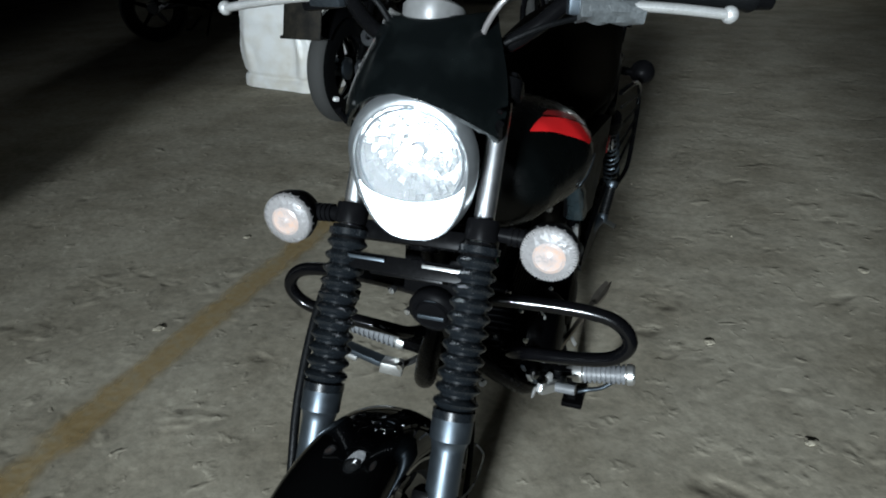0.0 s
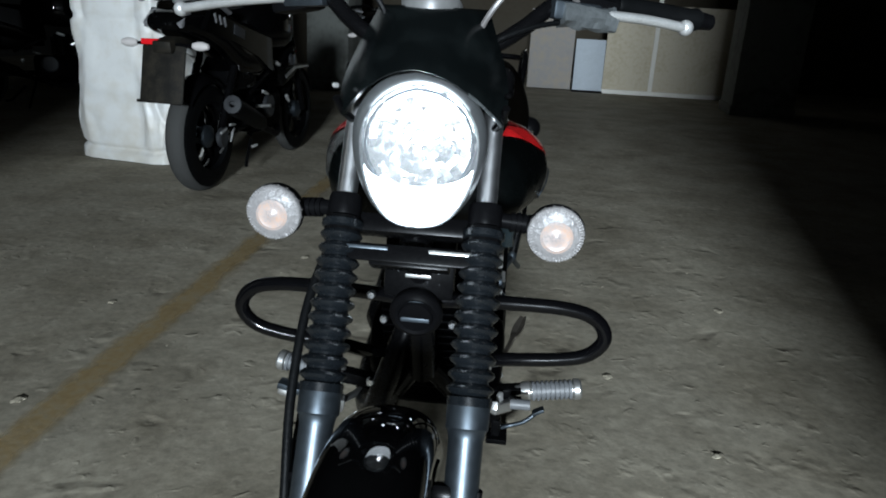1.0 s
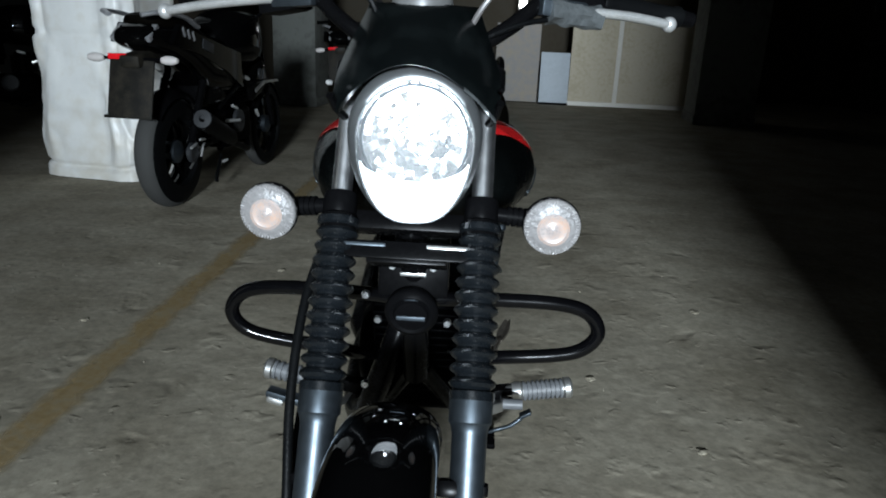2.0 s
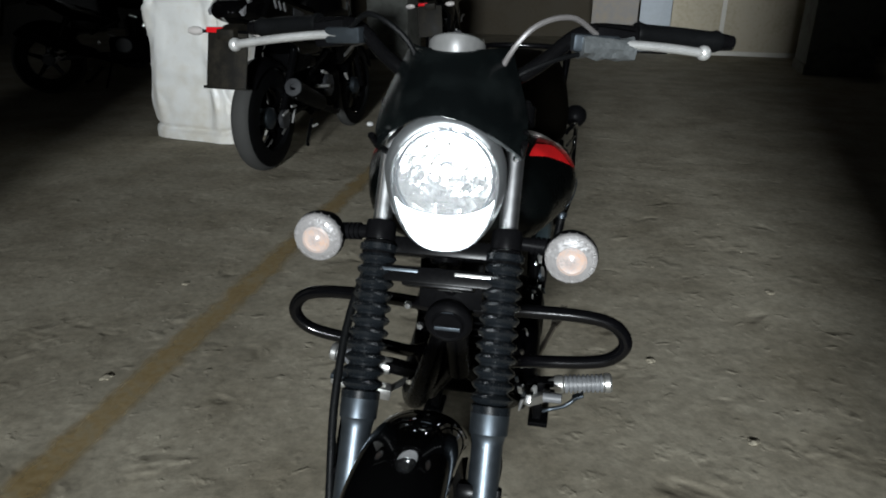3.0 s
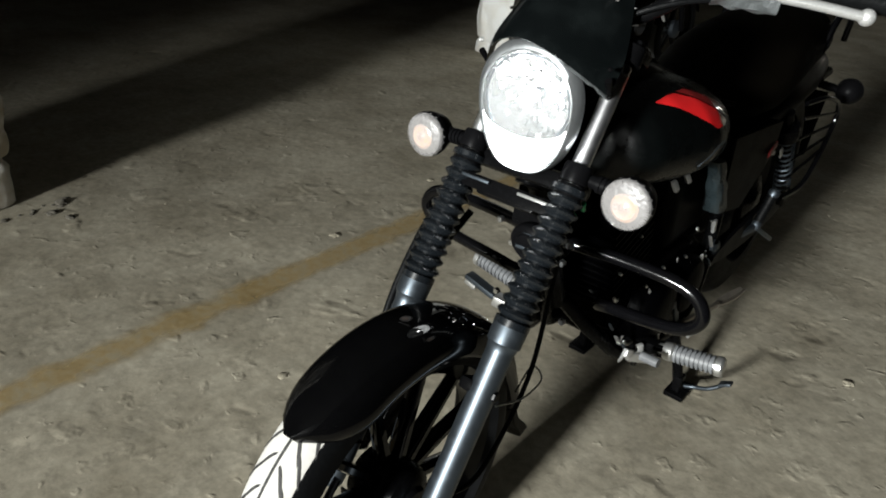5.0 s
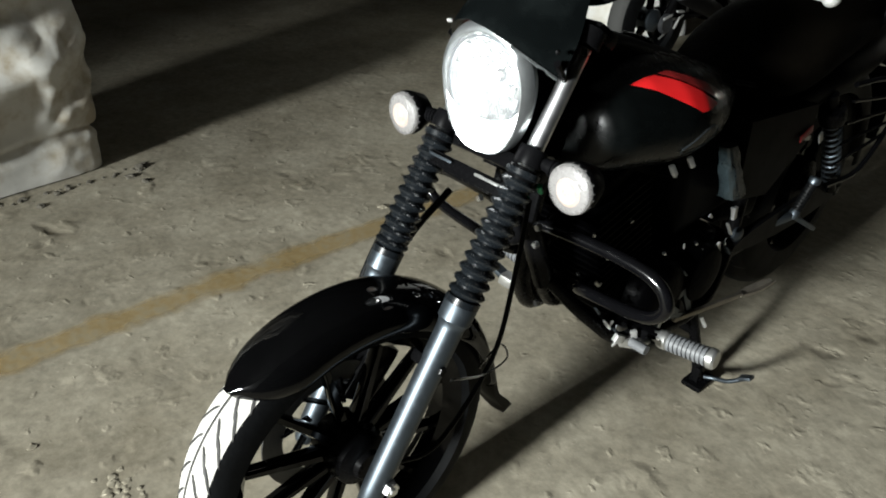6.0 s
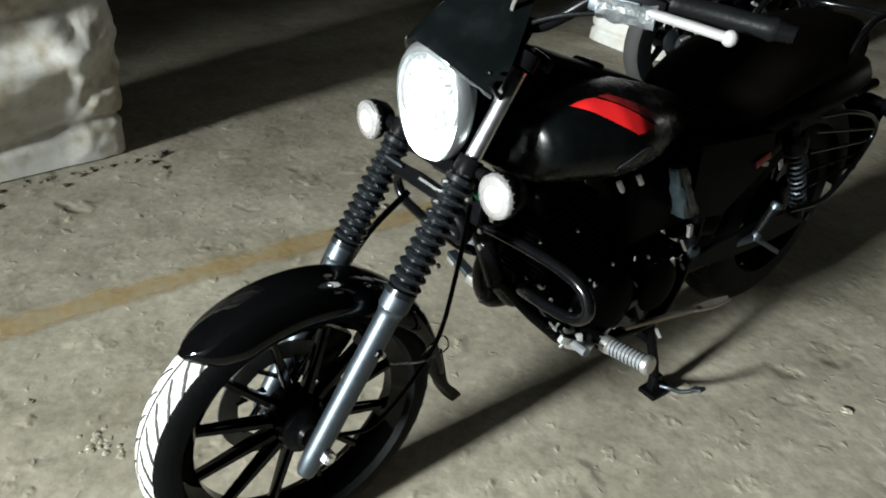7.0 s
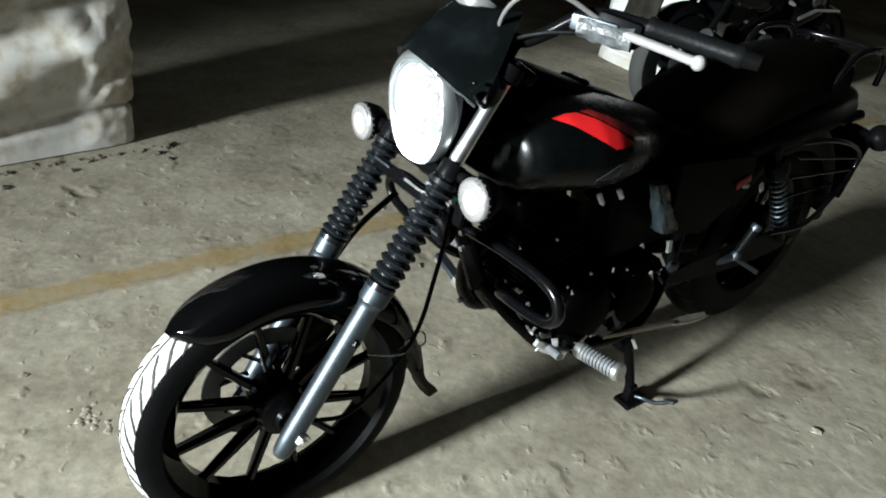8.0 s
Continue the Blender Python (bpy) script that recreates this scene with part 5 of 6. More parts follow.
for s in (-1, 1):
    tube(bm, [(0.085 * s, 0.87, 0.25), (0.12 * s, 0.90, 0.10), (0.135 * s, 0.907, 0.03)], 0.0125, 12)
    box(bm, (0.05, 0.075, 0.014), Matrix.Translation((0.136 * s, 0.912, 0.022)), 0.004)
    box(bm, (0.022, 0.03, 0.06), Matrix.Translation((0.132 * s, 0.905, 0.04)), 0.004)
bar(bm, (-0.1, 0.885, 0.17), (0.1, 0.885, 0.17), 0.022, 0.022, 0.004)
part("centre_stand", bm, SATIN, bike, "black steel centre stand holding the bike up")
bm = bmesh.new()
tube(bm, curve([(0.138, 0.915, 0.035), (0.165, 0.925, 0.04), (0.20, 0.925, 0.055), (0.232, 0.932, 0.082)], 6), 0.0055, 10)
box(bm, (0.03, 0.022, 0.008), Matrix.Translation((0.232, 0.932, 0.084)) @ pose(0, 0, 0, 0, -30, 0), 0.002)
part("stand_tang", bm, FORKLEG, bike, "steel stand tang")
bm = bmesh.new()
bar(bm, (0.116, 0.745, 0.268), (0.158, 0.955, 0.268), 0.010, 0.012, 0.003)
part("side_stand", bm, WORNSTEEL, bike, "folded steel side stand")
bm = bmesh.new()
loops = []
for k in range(11):
    f = k / 10
    c = V(0.156, 0.945, 0.268).lerp(V(0.180, 1.050, 0.273), f) + V(0, 0, 0.006 * f * f)
    half = 0.007 + 0.006 * math.sin(math.pi * min(1, f * 1.05)) ** 0.8
    loops.append([c + V(half * u, 0, d - 0.006 * (1 - u * u)) for u, d in ((-1, 0.003), (0, 0.003), (1, 0.003), (1, -0.003), (0, -0.003), (-1, -0.003))])
loft(bm, loops)
part("stand_foot", bm, WORNSTEEL, bike, "bright worn spoon-shaped stand foot", angle=50)
bm = bmesh.new()
loft(bm, [[V(x, y, z) for y, z in ((0.73, 0.30), (0.80, 0.325), (0.845, 0.30), (0.835, 0.262), (0.75, 0.255))] for x in (0.098, 0.106)])
part("stand_bracket", bm, SATIN, bike, "black side stand bracket")
bm = bmesh.new()
tube(bm, [(0.150, 0.596, 0.319), (0.182, 0.60, 0.324)], [0.011, 0.016], 14)
part("peg_mount", bm, ALLOY, bike, "bare aluminium peg mount")
bm = bmesh.new()
bar(bm, (0.12, 0.54, 0.315), (0.15, 0.585, 0.30), 0.016, 0.02, 0.003)
part("gear_linkage", bm, ALLOY, bike, "bright gear linkage arm")
# short metal bars added as irregular glints on the engine's side
for x, y, z, L, w in ((0.105, 0.50, 0.37, 0.03, 0.008), (0.11, 0.53, 0.34, 0.02, 0.01), (0.10, 0.47, 0.41, 0.022, 0.006), (0.118, 0.66, 0.30, 0.03, 0.007), (0.115, 0.73, 0.40, 0.02, 0.012), (0.112, 0.80, 0.42, 0.034, 0.006), (0.12, 0.87, 0.46, 0.04, 0.007), (0.122, 0.885, 0.40, 0.024, 0.012)):
    bm = bmesh.new()
    bar(bm, (x, y, z), (x + 0.3 * w, y + L * 0.6, z - L * 0.8), w, 0.004, 0.001)
    part("glint_bar", bm, FORKLEG if L < 0.03 else ALLOY, eng)
for a, b, w, h in (((0.113, 0.902, 0.486), (0.113, 0.908, 0.456), 0.008, 0.012), ((0.118, 0.856, 0.418), (0.118, 0.868, 0.392), 0.006, 0.010), ((0.118, 0.850, 0.376), (0.118, 0.862, 0.350), 0.006, 0.010), ((0.122, 0.518, 0.334), (0.126, 0.54, 0.322), 0.010, 0.016), ((0.130, 0.566, 0.332), (0.132, 0.57, 0.308), 0.008, 0.014), ((0.148, 1.142, 0.606), (0.148, 1.156, 0.584), 0.004, 0.014), ((0.147, 1.068, 0.612), (0.147, 1.09, 0.608), 0.004, 0.010)):
    bm = bmesh.new()
    bar(bm, a, b, w, h, 0.002)
    part("bright_tab", bm, BAREMETAL, bike, "bare metal bracket tab")
bm = bmesh.new()
lathe(bm, [(0.0, 0.006), (0.013, 0.006), (0.017, 0.003), (0.017, -0.004), (0, -0.004)], (0.118, 0.938, 0.41), (1, -0.15, 0.1), 24)
part("pivot_cap", bm, FORKLEG, bike, "round grey pivot cap")
for y, z in ((0.643, 0.636), (0.700, 0.637)):
    bm = bmesh.new()
    bar(bm, (0.094, y - 0.006, z + 0.008), (0.100, y + 0.004, z - 0.012), 0.009, 0.011, 0.003)
    part("carburettor_union", bm, ALLOY, eng, "bare aluminium pipe union")
bm = bmesh.new()
bar(bm, (0.128, 0.852, 0.232), (0.136, 0.866, 0.204), 0.004, 0.008, 0.001)
part("stand_hook", bm, BAREMETAL, bike, "bare metal spring hook on the stand")

# small bare metal pieces added to stand for glints round the crankcase
for k, (y, z, L, w) in enumerate(((0.40, 0.485, 0.012, 0.008), (0.452, 0.474, 0.016, 0.007), (0.614, 0.423, 0.010, 0.005), (0.647, 0.387, 0.024, 0.008), (0.696, 0.379, 0.026, 0.006), (0.85, 0.369, 0.018, 0.007), (0.81, 0.493, 0.010, 0.006), (0.906, 0.471, 0.022, 0.006), (0.899, 0.402, 0.018, 0.005), (0.559, 0.329, 0.030, 0.010), (0.517, 0.357, 0.016, 0.008), (0.553, 0.298, 0.024, 0.011), (0.486, 0.43, 0.012, 0.007), (0.73, 0.45, 0.008, 0.005), (0.66, 0.335, 0.014, 0.006))):
    bm = bmesh.new()
    turn = 2.4 * noise.noise(V(k * 3.7, 1.3, 0.4)) - 0.5
    along = V(0.25, math.cos(turn), math.sin(turn)).normalized()
    loops = []
    for j in range(6):
        c = V(0.108, y, z) + along * (L * (j / 5 - 0.5)) + V(0, 0, 0.003 * math.sin(j * 1.1 + k))
        wide = w * 0.5 * (0.6 + 0.7 * abs(noise.noise(V(k * 1.9, j * 0.8, 2.2))) + 0.4 * math.sin(math.pi * j / 5))
        loops.append([c + V(0.6 * wide * math.cos(a), wide * math.sin(a) * -along.z, wide * math.sin(a) * along.y) for a in (2 * math.pi * q / 8 for q in range(8))])
    loft(bm, loops)
    part("glint_piece", bm, BAREMETAL if k % 3 else ALLOY, eng, "small bare metal piece added as a glint", angle=30)
# open triangular hanger that carries the foot peg
bm = bmesh.new()
for a, b, w in (((0.118, 0.655, 0.316), (0.118, 0.758, 0.338), 0.018), ((0.118, 0.758, 0.338), (0.120, 0.806, 0.255), 0.016), ((0.118, 0.655, 0.316), (0.120, 0.80, 0.262), 0.012), ((0.118, 0.70, 0.322), (0.119, 0.745, 0.286), 0.020)):
    bar(bm, a, b, 0.007, w, 0.002)
part("peg_hanger", bm, FORKLEG, bike, "dull grey triangular peg hanger")


# ---- a commuter motorcycle, seen from behind; built once and copied ----
def commuter(at, label, rim_mat=GLOSS):
    b = thing("motorcycle", at, label, "motorcycle", "parked motorcycles")
    ra, fa = V(0, 0, 0.298), V(0, 1.30, 0.298)
    for nm, c, w in (("rear_wheel", ra, 0.135), ("front_wheel", fa, 0.10)):
        wh = part(nm, rim(bmesh.new(), c, 0.205, w * 0.7, 40), rim_mat, b)
        part("tyre", tyre(bmesh.new(), c, 0.298, w, 56), [SIDEWALL, GREYTREAD], wh, "worn dusty tyre")
        bm = bmesh.new()
        lathe(bm, [(0, 0.07), (0.03, 0.06), (0.06, 0.045), (0.06, -0.045), (0.03, -0.06), (0, -0.07)], c, (1, 0, 0), 24)
        part("hub", bm, FORKLEG, wh)
        for k in range(5):
            th = 2 * math.pi * k / 5 + 0.3
            part("spoke", spoke(bmesh.new(), c, th, 0.045, 0.185, 0.02, 0.013, 0.02, 0.012), GLOSS, wh)
    bm = bmesh.new()
    for s in (-1, 1):
        tube(bm, [V(0.08 * s, 1.30, 0.298), V(0.08 * s, 1.08, 0.88)], 0.018, 12)
    part("front_fork", bm, SATIN, b)
    bm = bmesh.new()
    NB = 16
    loops = []
    for k in range(NB + 1):
        th = radians(170 - 150 * k / NB)
        e = V(0, math.cos(th), math.sin(th))
        loops.append([fa + e * (0.32 - 0.03 * abs(u) ** 2) + V(0.055 * u, 0, 0) for u in (-1, -0.5, 0, 0.5, 1)] + [fa + e * (0.315 - 0.03 * abs(u) ** 2) + V(0.05 * u, 0, 0) for u in (1, 0.5, 0, -0.5, -1)])
    rings(bm, loops)
    part("front_fender", bm, GLOSS, b)
    bm = bmesh.new()
    pts = curve([(0, 1.0, 0.99), (0.1, 0.99, 1.0), (0.2, 0.95, 1.06), (0.36, 0.86, 1.05)], 5)
    tube(bm, [V(-p.x, p.y, p.z) for p in pts[:0:-1]] + pts, 0.011, 10)
    part("handlebar", bm, SATIN, b)
    for s in (-1, 1):
        bm = bmesh.new()
        tube(bm, [(0.26 * s, 0.92, 1.055), (0.37 * s, 0.855, 1.05)], 0.017, 12)
        part("grip", bm, RUBBER, b)
        bm = bmesh.new()
        tube(bm, curve([(0.22 * s, 0.94, 1.06), (0.25 * s, 0.95, 1.13), (0.29 * s, 0.94, 1.19)], 4), 0.005, 8)
        lathe(bm, [(0, 0.012), (0.045, 0.01), (0.05, 0), (0, -0.002)], (0.30 * s, 0.94, 1.21), (0, 1, 0.1), 20)
        part("mirror", bm, MATTE, b)
    bm = bmesh.new()
    loft(bm, [[V(half * math.copysign(abs(math.cos(t_)) ** 0.7, math.cos(t_)), y, zc + hh * math.copysign(abs(math.sin(t_)) ** 0.7, math.sin(t_))) for t_ in (2 * math.pi * k / 24 for k in range(24))] for y, half, zc, hh in ((0.46, 0.07, 0.85, 0.07), (0.53, 0.13, 0.87, 0.12), (0.68, 0.17, 0.88, 0.16), (0.84, 0.185, 0.88, 0.17), (0.95, 0.16, 0.87, 0.15), (1.04, 0.08, 0.86, 0.08))])
    part("fuel_tank", bm, GLOSS, b, angle=70)
    bm = bmesh.new()
    loft(bm, [seat_ring(*r) for r in ((-0.22, 0.06, 0.94, 0.985), (-0.16, 0.11, 0.91, 1.0), (0.04, 0.13, 0.90, 0.995), (0.14, 0.135, 0.85, 0.96), (0.3, 0.14, 0.80, 0.895), (0.48, 0.12, 0.79, 0.885), (0.54, 0.07, 0.81, 0.87))])
    part("seat", bm, SEATVINYL, b, angle=70)
    bm = bmesh.new()
    loft(bm, [seat_ring(*r) for r in ((-0.33, 0.06, 0.855, 0.90), (-0.26, 0.11, 0.83, 0.945), (-0.1, 0.14, 0.79, 0.96), (0.05, 0.155, 0.73, 0.94), (0.25, 0.16, 0.60, 0.88), (0.5, 0.15, 0.55, 0.84), (0.6, 0.12, 0.55, 0.8))])
    part("tail_cowl", bm, GLOSS, b, angle=70)
    for s in (-1, 1):
        bm = bmesh.new()
        tube(bm, curve([(0.135 * s, 0.12, 0.94), (0.15 * s, -0.05, 0.985), (0.14 * s, -0.26, 1.0), (0.08 * s, -0.33, 0.985)], 5), [0.016] * 16, 10, flat=0.7)
        part("grab_rail", bm, DULLALLOY, b, "dull silver grab rail")
        bm = bmesh.new()
        box(bm, (0.028, 0.11, 0.026), Matrix.Translation((0.085 * s, -0.255, 0.905)) @ pose(0, 0, 0, 35, 0, 0), 0.004)
        part("tail_trim", bm, DULLALLOY, b)
    bm = bmesh.new()
    box(bm, (0.09, 0.03, 0.028), Matrix.Translation((-0.065, -0.305, 0.795)), 0.006)
    part("tail_lamp", bm, REDLENS, b, "red reflector lens")
    bm = bmesh.new()
    box(bm, (0.225, 0.012, 0.29), Matrix.Translation((-0.01, -0.31, 0.65)) @ pose(0, 0, 0, -14, 0, 0), 0.004)
    box(bm, (0.24, 0.014, 0.015), Matrix.Translation((-0.02, -0.343, 0.515)), 0.003)
    box(bm, (0.1, 0.22, 0.06), Matrix.Translation((0, -0.22, 0.79)) @ pose(0, 0, 0, 10), 0.015)
    part("plate_flap", bm, FLAPRUBBER, b, "black rear mudflap and plate holder")
    for s in (-1, 1):
        bm = bmesh.new()
        tube(bm, [(0.04 * s, -0.28, 0.785), (0.15 * s, -0.29, 0.785)], 0.008, 8)
        part("signal_stem", bm, MATTE, b)
        bm = bmesh.new()
        lathe(bm, [(0, -0.045), (0.014, -0.04), (0.022, -0.015), (0.022, 0.012), (0.013, 0.038), (0, 0.045)], (0.185 * s, -0.29, 0.785), (1, 0, 0), 16)
        part("turn_signal", bm, LENSGREY, b, "clear turn signal")
    bm = bmesh.new()
    tube(bm, curve([(0.05, 0.85, 0.35), (0.12, 0.75, 0.22), (0.15, 0.55, 0.26), (0.17, 0.4, 0.31)], 5), 0.02, 12)
    tube(bm, [(0.17, 0.42, 0.31), (0.175, 0.36, 0.34), (0.205, 0.02, 0.46), (0.21, -0.04, 0.485)], [0.025, 0.046, 0.052, 0.05], 24)
    part("silencer", bm, MATTE, b, "black silencer")
    bm = bmesh.new()
    lathe(bm, [(0.05, 0), (0.047, 0.006), (0.018, 0.008), (0.016, 0.0), (0, 0.0)], (0.21, -0.04, 0.485), (0.05, -1, 0.3), 24)
    part("silencer_cap", bm, DARKALLOY, b, "dull grey silencer end cap")
    bm = bmesh.new()
    box(bm, (0.22, 0.36, 0.24), Matrix.Translation((0, 0.68, 0.36)), 0.05, 3)
    tube(bm, [(0, 0.74, 0.45), (0, 0.74, 0.66)], 0.065, 16)
    engine = part("engine", bm, CASTING, b)
    for k in range(9):
        bm = bmesh.new()
        box(bm, (0.19, 0.18, 0.007), Matrix.Translation((0, 0.74, 0.48 + 0.018 * k)), 0.001, 1)
        part("fin", bm, CASTING, engine)
    bm = bmesh.new()
    box(bm, (0.26, 0.3, 0.2), Matrix.Translation((0, 0.98, 0.62)) @ pose(0, 0, 0, 20), 0.06, 3)
    part("tank_shroud", bm, GLOSS, b)
    bm = bmesh.new()
    bar(bm, (0.165, 0.80, 0.565), (0.172, 0.94, 0.615), 0.008, 0.022, 0.002)
    bar(bm, (0.172, 0.94, 0.615), (0.165, 1.20, 0.61), 0.008, 0.016, 0.002)
    part("shroud_trim", bm, ALLOY, b, "silver shroud trim")
    bm = bmesh.new()
    for s in (-1, 1):
        bar(bm, (0.09 * s, 0.0, 0.298), (0.09 * s, 0.5, 0.33), 0.022, 0.04, 0.005)
        tube(bm, [(0.1 * s, 0.03, 0.33), (0.11 * s, 0.2, 0.66)], 0.022, 12)
    tube(bm, [(0, 1.02, 0.86), (0, 0.9, 0.4), (0, 0.6, 0.22)], 0.02, 10)
    tube(bm, [(0, 0.98, 0.8), (0, 0.4, 0.72), (0, -0.1, 0.78)], 0.02, 10)
    box(bm, (0.22, 0.3, 0.2), Matrix.Translation((0, 0.36, 0.62)), 0.04)
    part("frame", bm, SATIN, b)
    # mudguard over the rear tyre, tail side skins and the small bright pieces round the hub
    bm = bmesh.new()
    loops = []
    for k in range(15):
        th = radians(138 - 100 * k / 14)
        e = V(0, math.cos(th), math.sin(th))
        loops.append([ra + e * (0.335 - 0.05 * abs(u) ** 2.2) + V(0.075 * u, 0, 0) for u in (-1, -0.6, 0, 0.6, 1)] + [ra + e * (0.330 - 0.05 * abs(u) ** 2.2) + V(0.07 * u, 0, 0) for u in (1, 0.6, 0, -0.6, -1)])
    rings(bm, loops)
    part("rear_mudguard", bm, MATTE, b, "black plastic rear mudguard")
    for s in (-1, 1):
        bm = bmesh.new()
        loft(bm, [[V(s * x, y, z) for y, z in ((-0.20, 0.86), (0.10, 0.80), (0.42, 0.70), (0.62, 0.60), (0.60, 0.80), (0.30, 0.86), (-0.12, 0.95))] for x in (0.135, 0.162)])
        skin = part("tail_side_skin", bm, GLOSS, b, "gloss black tail side panel", angle=30)
        for y, z in ((-0.10, 0.915), (-0.05, 0.905), (0.0, 0.895)):
            bm = bmesh.new()
            bar(bm, (0.165 * s, y, z + 0.022), (0.165 * s, y + 0.018, z - 0.022), 0.003, 0.018, 0.0008)
            part("tail_decal", bm, DULLALLOY, skin, "pale grey stripe decal")
        bm = bmesh.new()
        box(bm, (0.003, 0.13, 0.05), Matrix.Translation((0.165 * s, 0.17, 0.845)) @ pose(0, 0, 0, -14), 0.001)
        part("side_decal", bm, DARKALLOY, skin, "grey patterned side decal")
    for y, z, r in ((0.0, 0.298, 0.052), (0.62, 0.40, 0.07), (0.98, 0.66, 0.036)):
        bm = bmesh.new()
        lathe(bm, [(r, -0.012), (r, 0.006), (r * 0.86, 0.012), (r * 0.5, 0.009), (0, 0.012)], (0.125, y, z), (1, 0, 0), 22)
        part("round_cover", bm, DARKALLOY, b, "dull grey round cover")
    for a, c, r in (((0.14, -0.045, 0.33), (0.14, 0.02, 0.345), 0.007), ((0.145, 0.05, 0.27), (0.145, 0.085, 0.33), 0.006), ((0.14, 0.06, 0.36), (0.14, 0.12, 0.355), 0.007), ((0.13, 0.30, 0.70), (0.135, 0.34, 0.715), 0.010), ((0.15, 0.30, 0.20), (0.17, 0.33, 0.21), 0.008), ((0.14, 0.50, 0.50), (0.145, 0.56, 0.48), 0.009), ((0.13, 0.70, 0.66), (0.14, 0.76, 0.64), 0.012), ((0.14, 0.86, 0.44), (0.14, 0.90, 0.40), 0.010)):
        bm = bmesh.new()
        tube(bm, [a, Vector(a).lerp(Vector(c), 0.5), c], [r, r * 1.15, r * 0.8], 10)
        part("bright_fitting", bm, BAREMETAL, b, "bare metal fitting")
    bm = bmesh.new()
    lathe(bm, [(0, 0.014), (0.008, 0.012), (0.012, 0.006), (0.012, 0)], (0.105, 0.0, 0.298), (1, 0, 0), 6)
    part("axle_nut", bm, ALLOY, b, "bright steel axle nut")
    bm = bmesh.new()
    bar(bm, (0.112, -0.01, 0.298), (0.112, 0.10, 0.315), 0.008, 0.014, 0.002)
    part("chain_adjuster", bm, ALLOY, b, "bright steel chain adjuster")
    bm = bmesh.new()
    tube(bm, [(0.12, -0.03, 0.22), (0.125, 0.14, 0.33)], 0.005, 8)
    part("brake_rod", bm, ALLOY, b, "bright steel brake rod")
    bm = bmesh.new()
    tube(bm, [(0.13, 0.42, 0.42), (0.22, 0.42, 0.43)], 0.011, 10)
    part("foot_peg", bm, ALLOY, b, "aluminium foot peg")
    bm = bmesh.new()
    bar(bm, (0.12, 0.36, 0.5), (0.14, 0.62, 0.62), 0.01, 0.02, 0.003)
    part("frame_cover", bm, SATIN, b)
    bm = bmesh.new()
    tube(bm, [(-0.1, 0.5, 0.25), (-0.2, 0.42, 0.02)], 0.01, 8)
    part("side_stand", bm, SATIN, b)
    bm = bmesh.new()
    tube(bm, [(0.09, 0.42, 0.22), (0.11, 0.30, 0.10), (0.13, 0.26, 0.095)], 0.011, 8)
    part("centre_stand", bm, SATIN, b)
    bm = bmesh.new()
    box(bm, (0.16, 0.12, 0.2), Matrix.Translation((0, 1.1, 0.93)), 0.05, 3)
    part("headlamp_cowl", bm, GLOSS, b)
    return b


GREYTREAD = material("dusty_grey_tread", (0.036, 0.036, 0.034), 0.85, vary=0.2, scale=20, bump=0.001, bump_scale=90)
DULLALLOY = material("dull_silver_plastic", (0.35, 0.35, 0.36), 0.35, metal=0.6, vary=0.15)
DARKALLOY = material("dull_grey_metal", (0.022, 0.023, 0.025), 0.5, metal=0.2, vary=0.2)
LENSGREY = material("clear_smoke_lens", (0.5, 0.47, 0.45), 0.15, vary=0.1, coat=0.5)
moto = commuter(pose(-1.56, 3.05, 0, 0, 0, -4), "black commuter motorcycle on its centre stand by the wrapped column")
for m, label in ((pose(-1.19, 6.35, 0, 0, -5, 4), "dark commuter motorcycle parked against the far column"), (pose(2.9, 3.75, 0, 0, 6, 149), "black motorcycle standing in deep shade")):
    tagged(copy_thing(moto, m), label)
commuter(pose(-4.45, 4.95, 0, 0, -6, -54), "black motorcycle with silver rims in the dark beyond the column", DULLALLOY)

# ---- grit and clods on the floor ----
random.seed(11)
grit_verts, grit_faces = [], []
for _ in range(500):
    x, y = random.uniform(-2.6, 1.8), random.uniform(-0.7, 5.0)
    r = 0.0018 + 0.006 * random.random() ** 5
    base = len(grit_verts)
    for k in range(5):
        th = 2 * math.pi * k / 5 + random.random()
        grit_verts.append((x + math.cos(th) * r * random.uniform(0.7, 1.3), y + math.sin(th) * r * random.uniform(0.7, 1.3), -0.002))
    grit_verts.append((x, y, ground(x, y) + r * random.uniform(0.3, 0.6)))
    for k in range(5):
        grit_faces.append((base + k, base + (k + 1) % 5, base + 5))
me = bpy.data.meshes.new("floor_grit")
me.from_pydata(grit_verts, [], grit_faces)
me.materials.append(CONCRETE)
me.update()
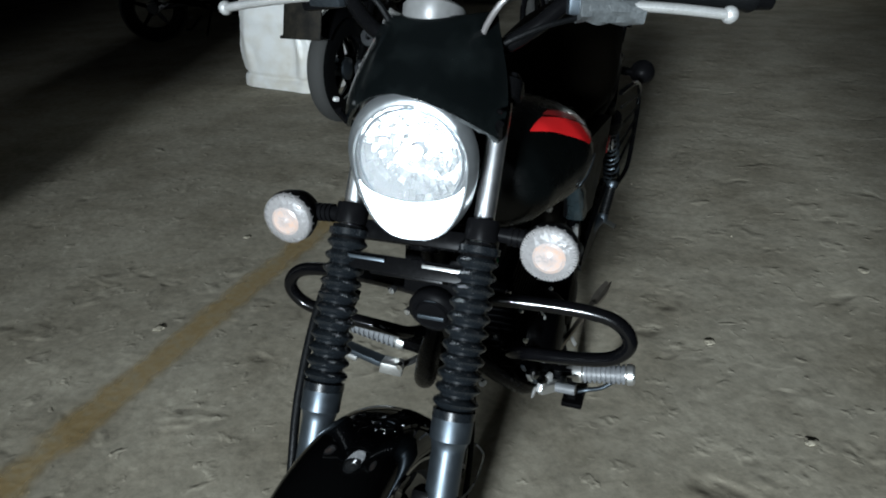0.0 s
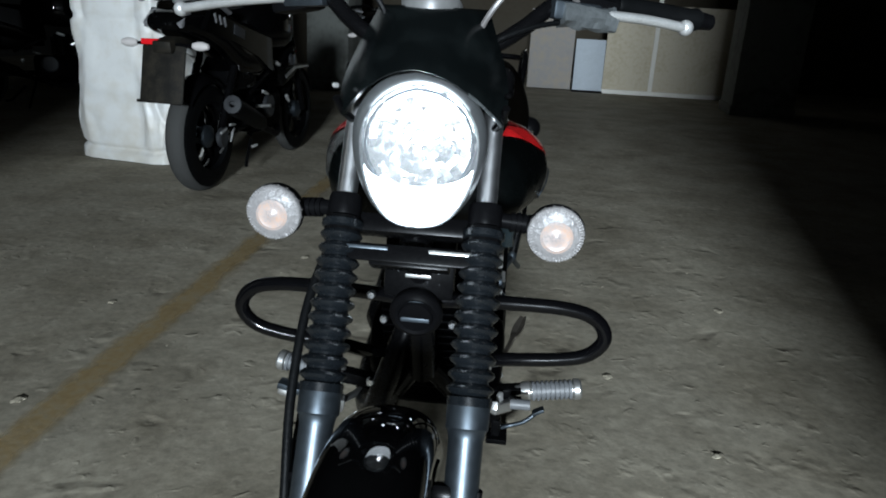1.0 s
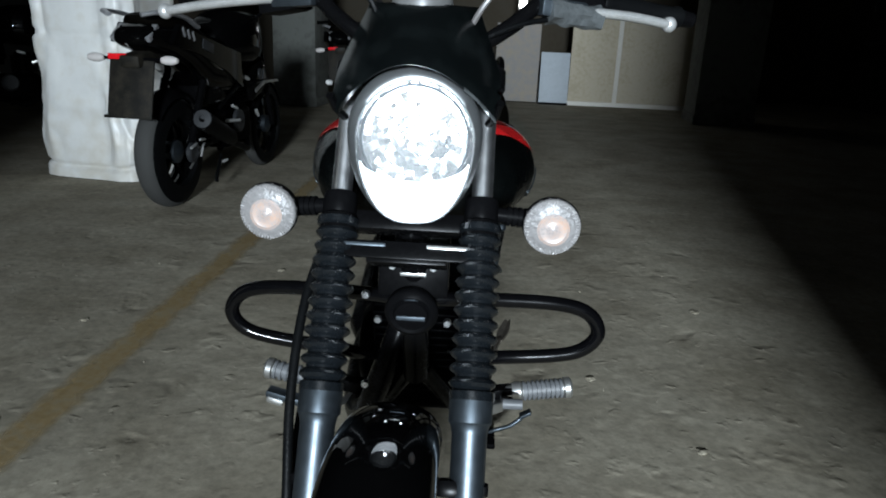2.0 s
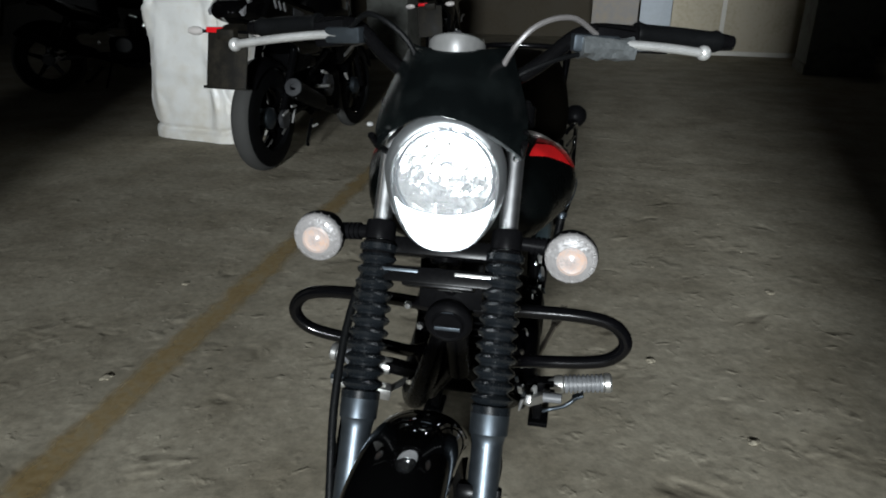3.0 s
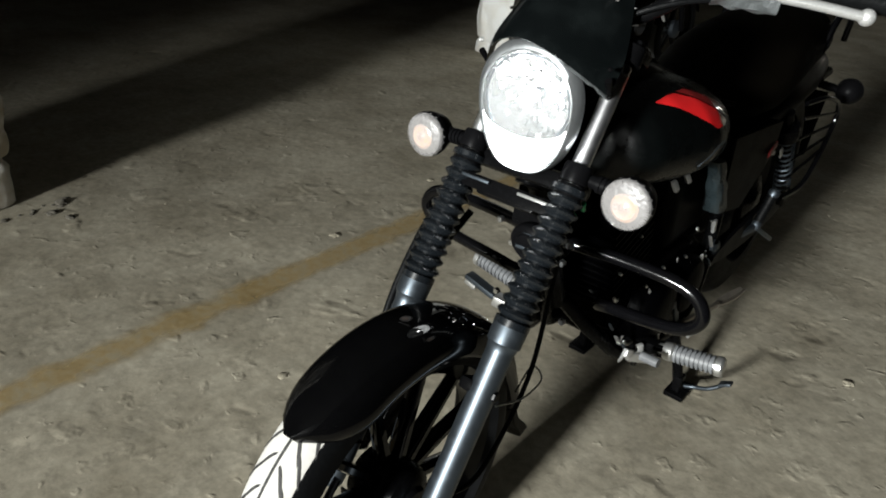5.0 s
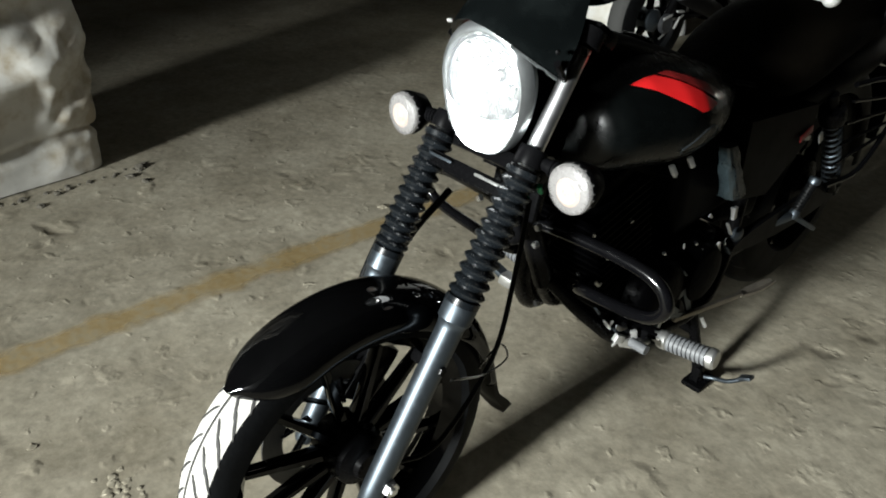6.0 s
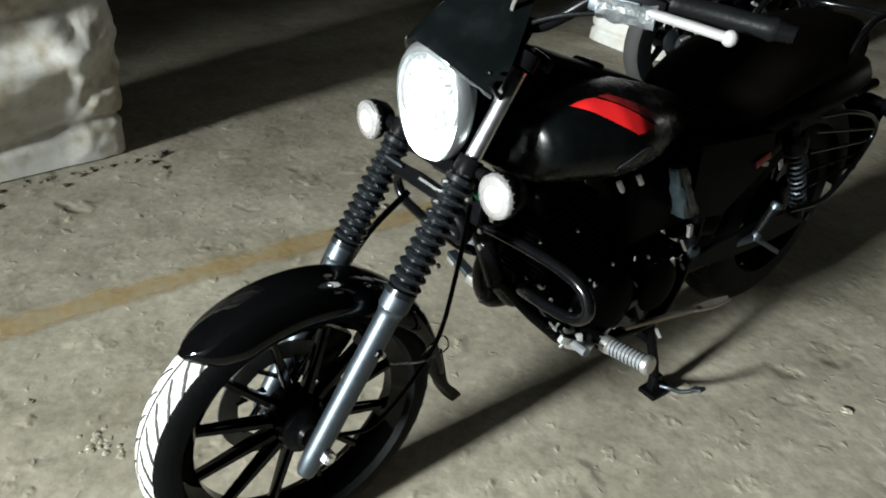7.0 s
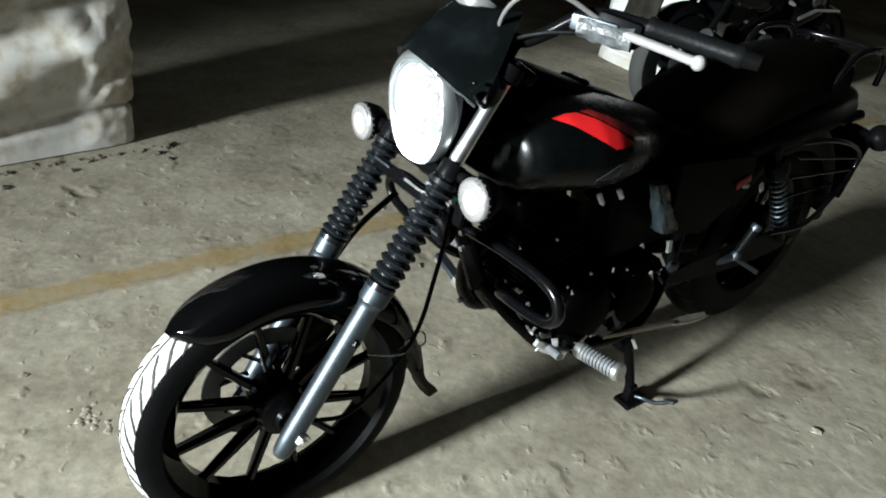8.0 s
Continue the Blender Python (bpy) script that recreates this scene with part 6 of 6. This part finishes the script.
tagged(new("floor_grit", me), "loose grit and clods on the concrete", "grit", kind="stuff")


def clod(x, y, r, seed, flat=0.5, mat=CONCRETE, label="lump of dried mortar stuck on the concrete"):
    ob = None
    bm = bmesh.new()
    bmesh.ops.create_icosphere(bm, subdivisions=3 if r > 0.012 else 2, radius=r)
    for v in bm.verts:
        k = 1 + 0.55 * noise.noise(v.co / r * 1.3 + Vector((seed * 7.3, 0, 0))) + 0.25 * noise.noise(v.co / r * 3.1 + Vector((0, seed * 3.7, 0)))
        v.co = Vector((v.co.x * k, v.co.y * k, v.co.z * k * flat))
    ob = part("clod", bm, mat, None, label, angle=50)
    ob.matrix_world = pose(x, y, ground(x, y) + r * flat * 0.15, 0, 0, seed * 77)
    return tagged(ob, label, "clod", "clods on the floor")


DARKSOIL = material("dark_crumbled_soil", (0.11, 0.10, 0.08), 0.95, vary=0.3, scale=30, bump=0.002, bump_scale=80)
for i, (x, y, r) in enumerate(((-1.08, 0.87, 0.022), (-0.594, 0.262, 0.016), (-0.64, -0.367, 0.014), (0.671, 0.934, 0.020), (0.449, 1.287, 0.018), (-1.2, 1.5, 0.018), (0.93, 1.9, 0.022), (-0.7, 2.1, 0.02))):
    clod(x, y, r * 0.75, i + 1.0, 0.3)
for i, (x, y, r) in enumerate(((-1.84, 0.27, 0.018), (-1.77, 0.30, 0.014), (-1.78, -0.05, 0.013), (-1.71, -0.28, 0.015), (-1.90, 0.33, 0.02))):
    clod(x, y, r, i + 20.0, 0.6, DARKSOIL, "dark crumb of soil beside the wrapped column")

random.seed(31)
for i in range(44):
    y = random.uniform(-0.6, 0.36)
    clod(-1.865 - 0.10 * y + random.gauss(0, 0.014), y, random.uniform(0.004, 0.013), i + 40.0, 0.5, DARKSOIL, "dark crumb of soil beside the wrapped column")
for i in range(16):
    clod(-0.41 + random.gauss(0, 0.035), -0.27 + random.gauss(0, 0.02), random.uniform(0.004, 0.011), i + 80.0, 0.2, CONCRETE, "crumb of mortar in a rough patch")
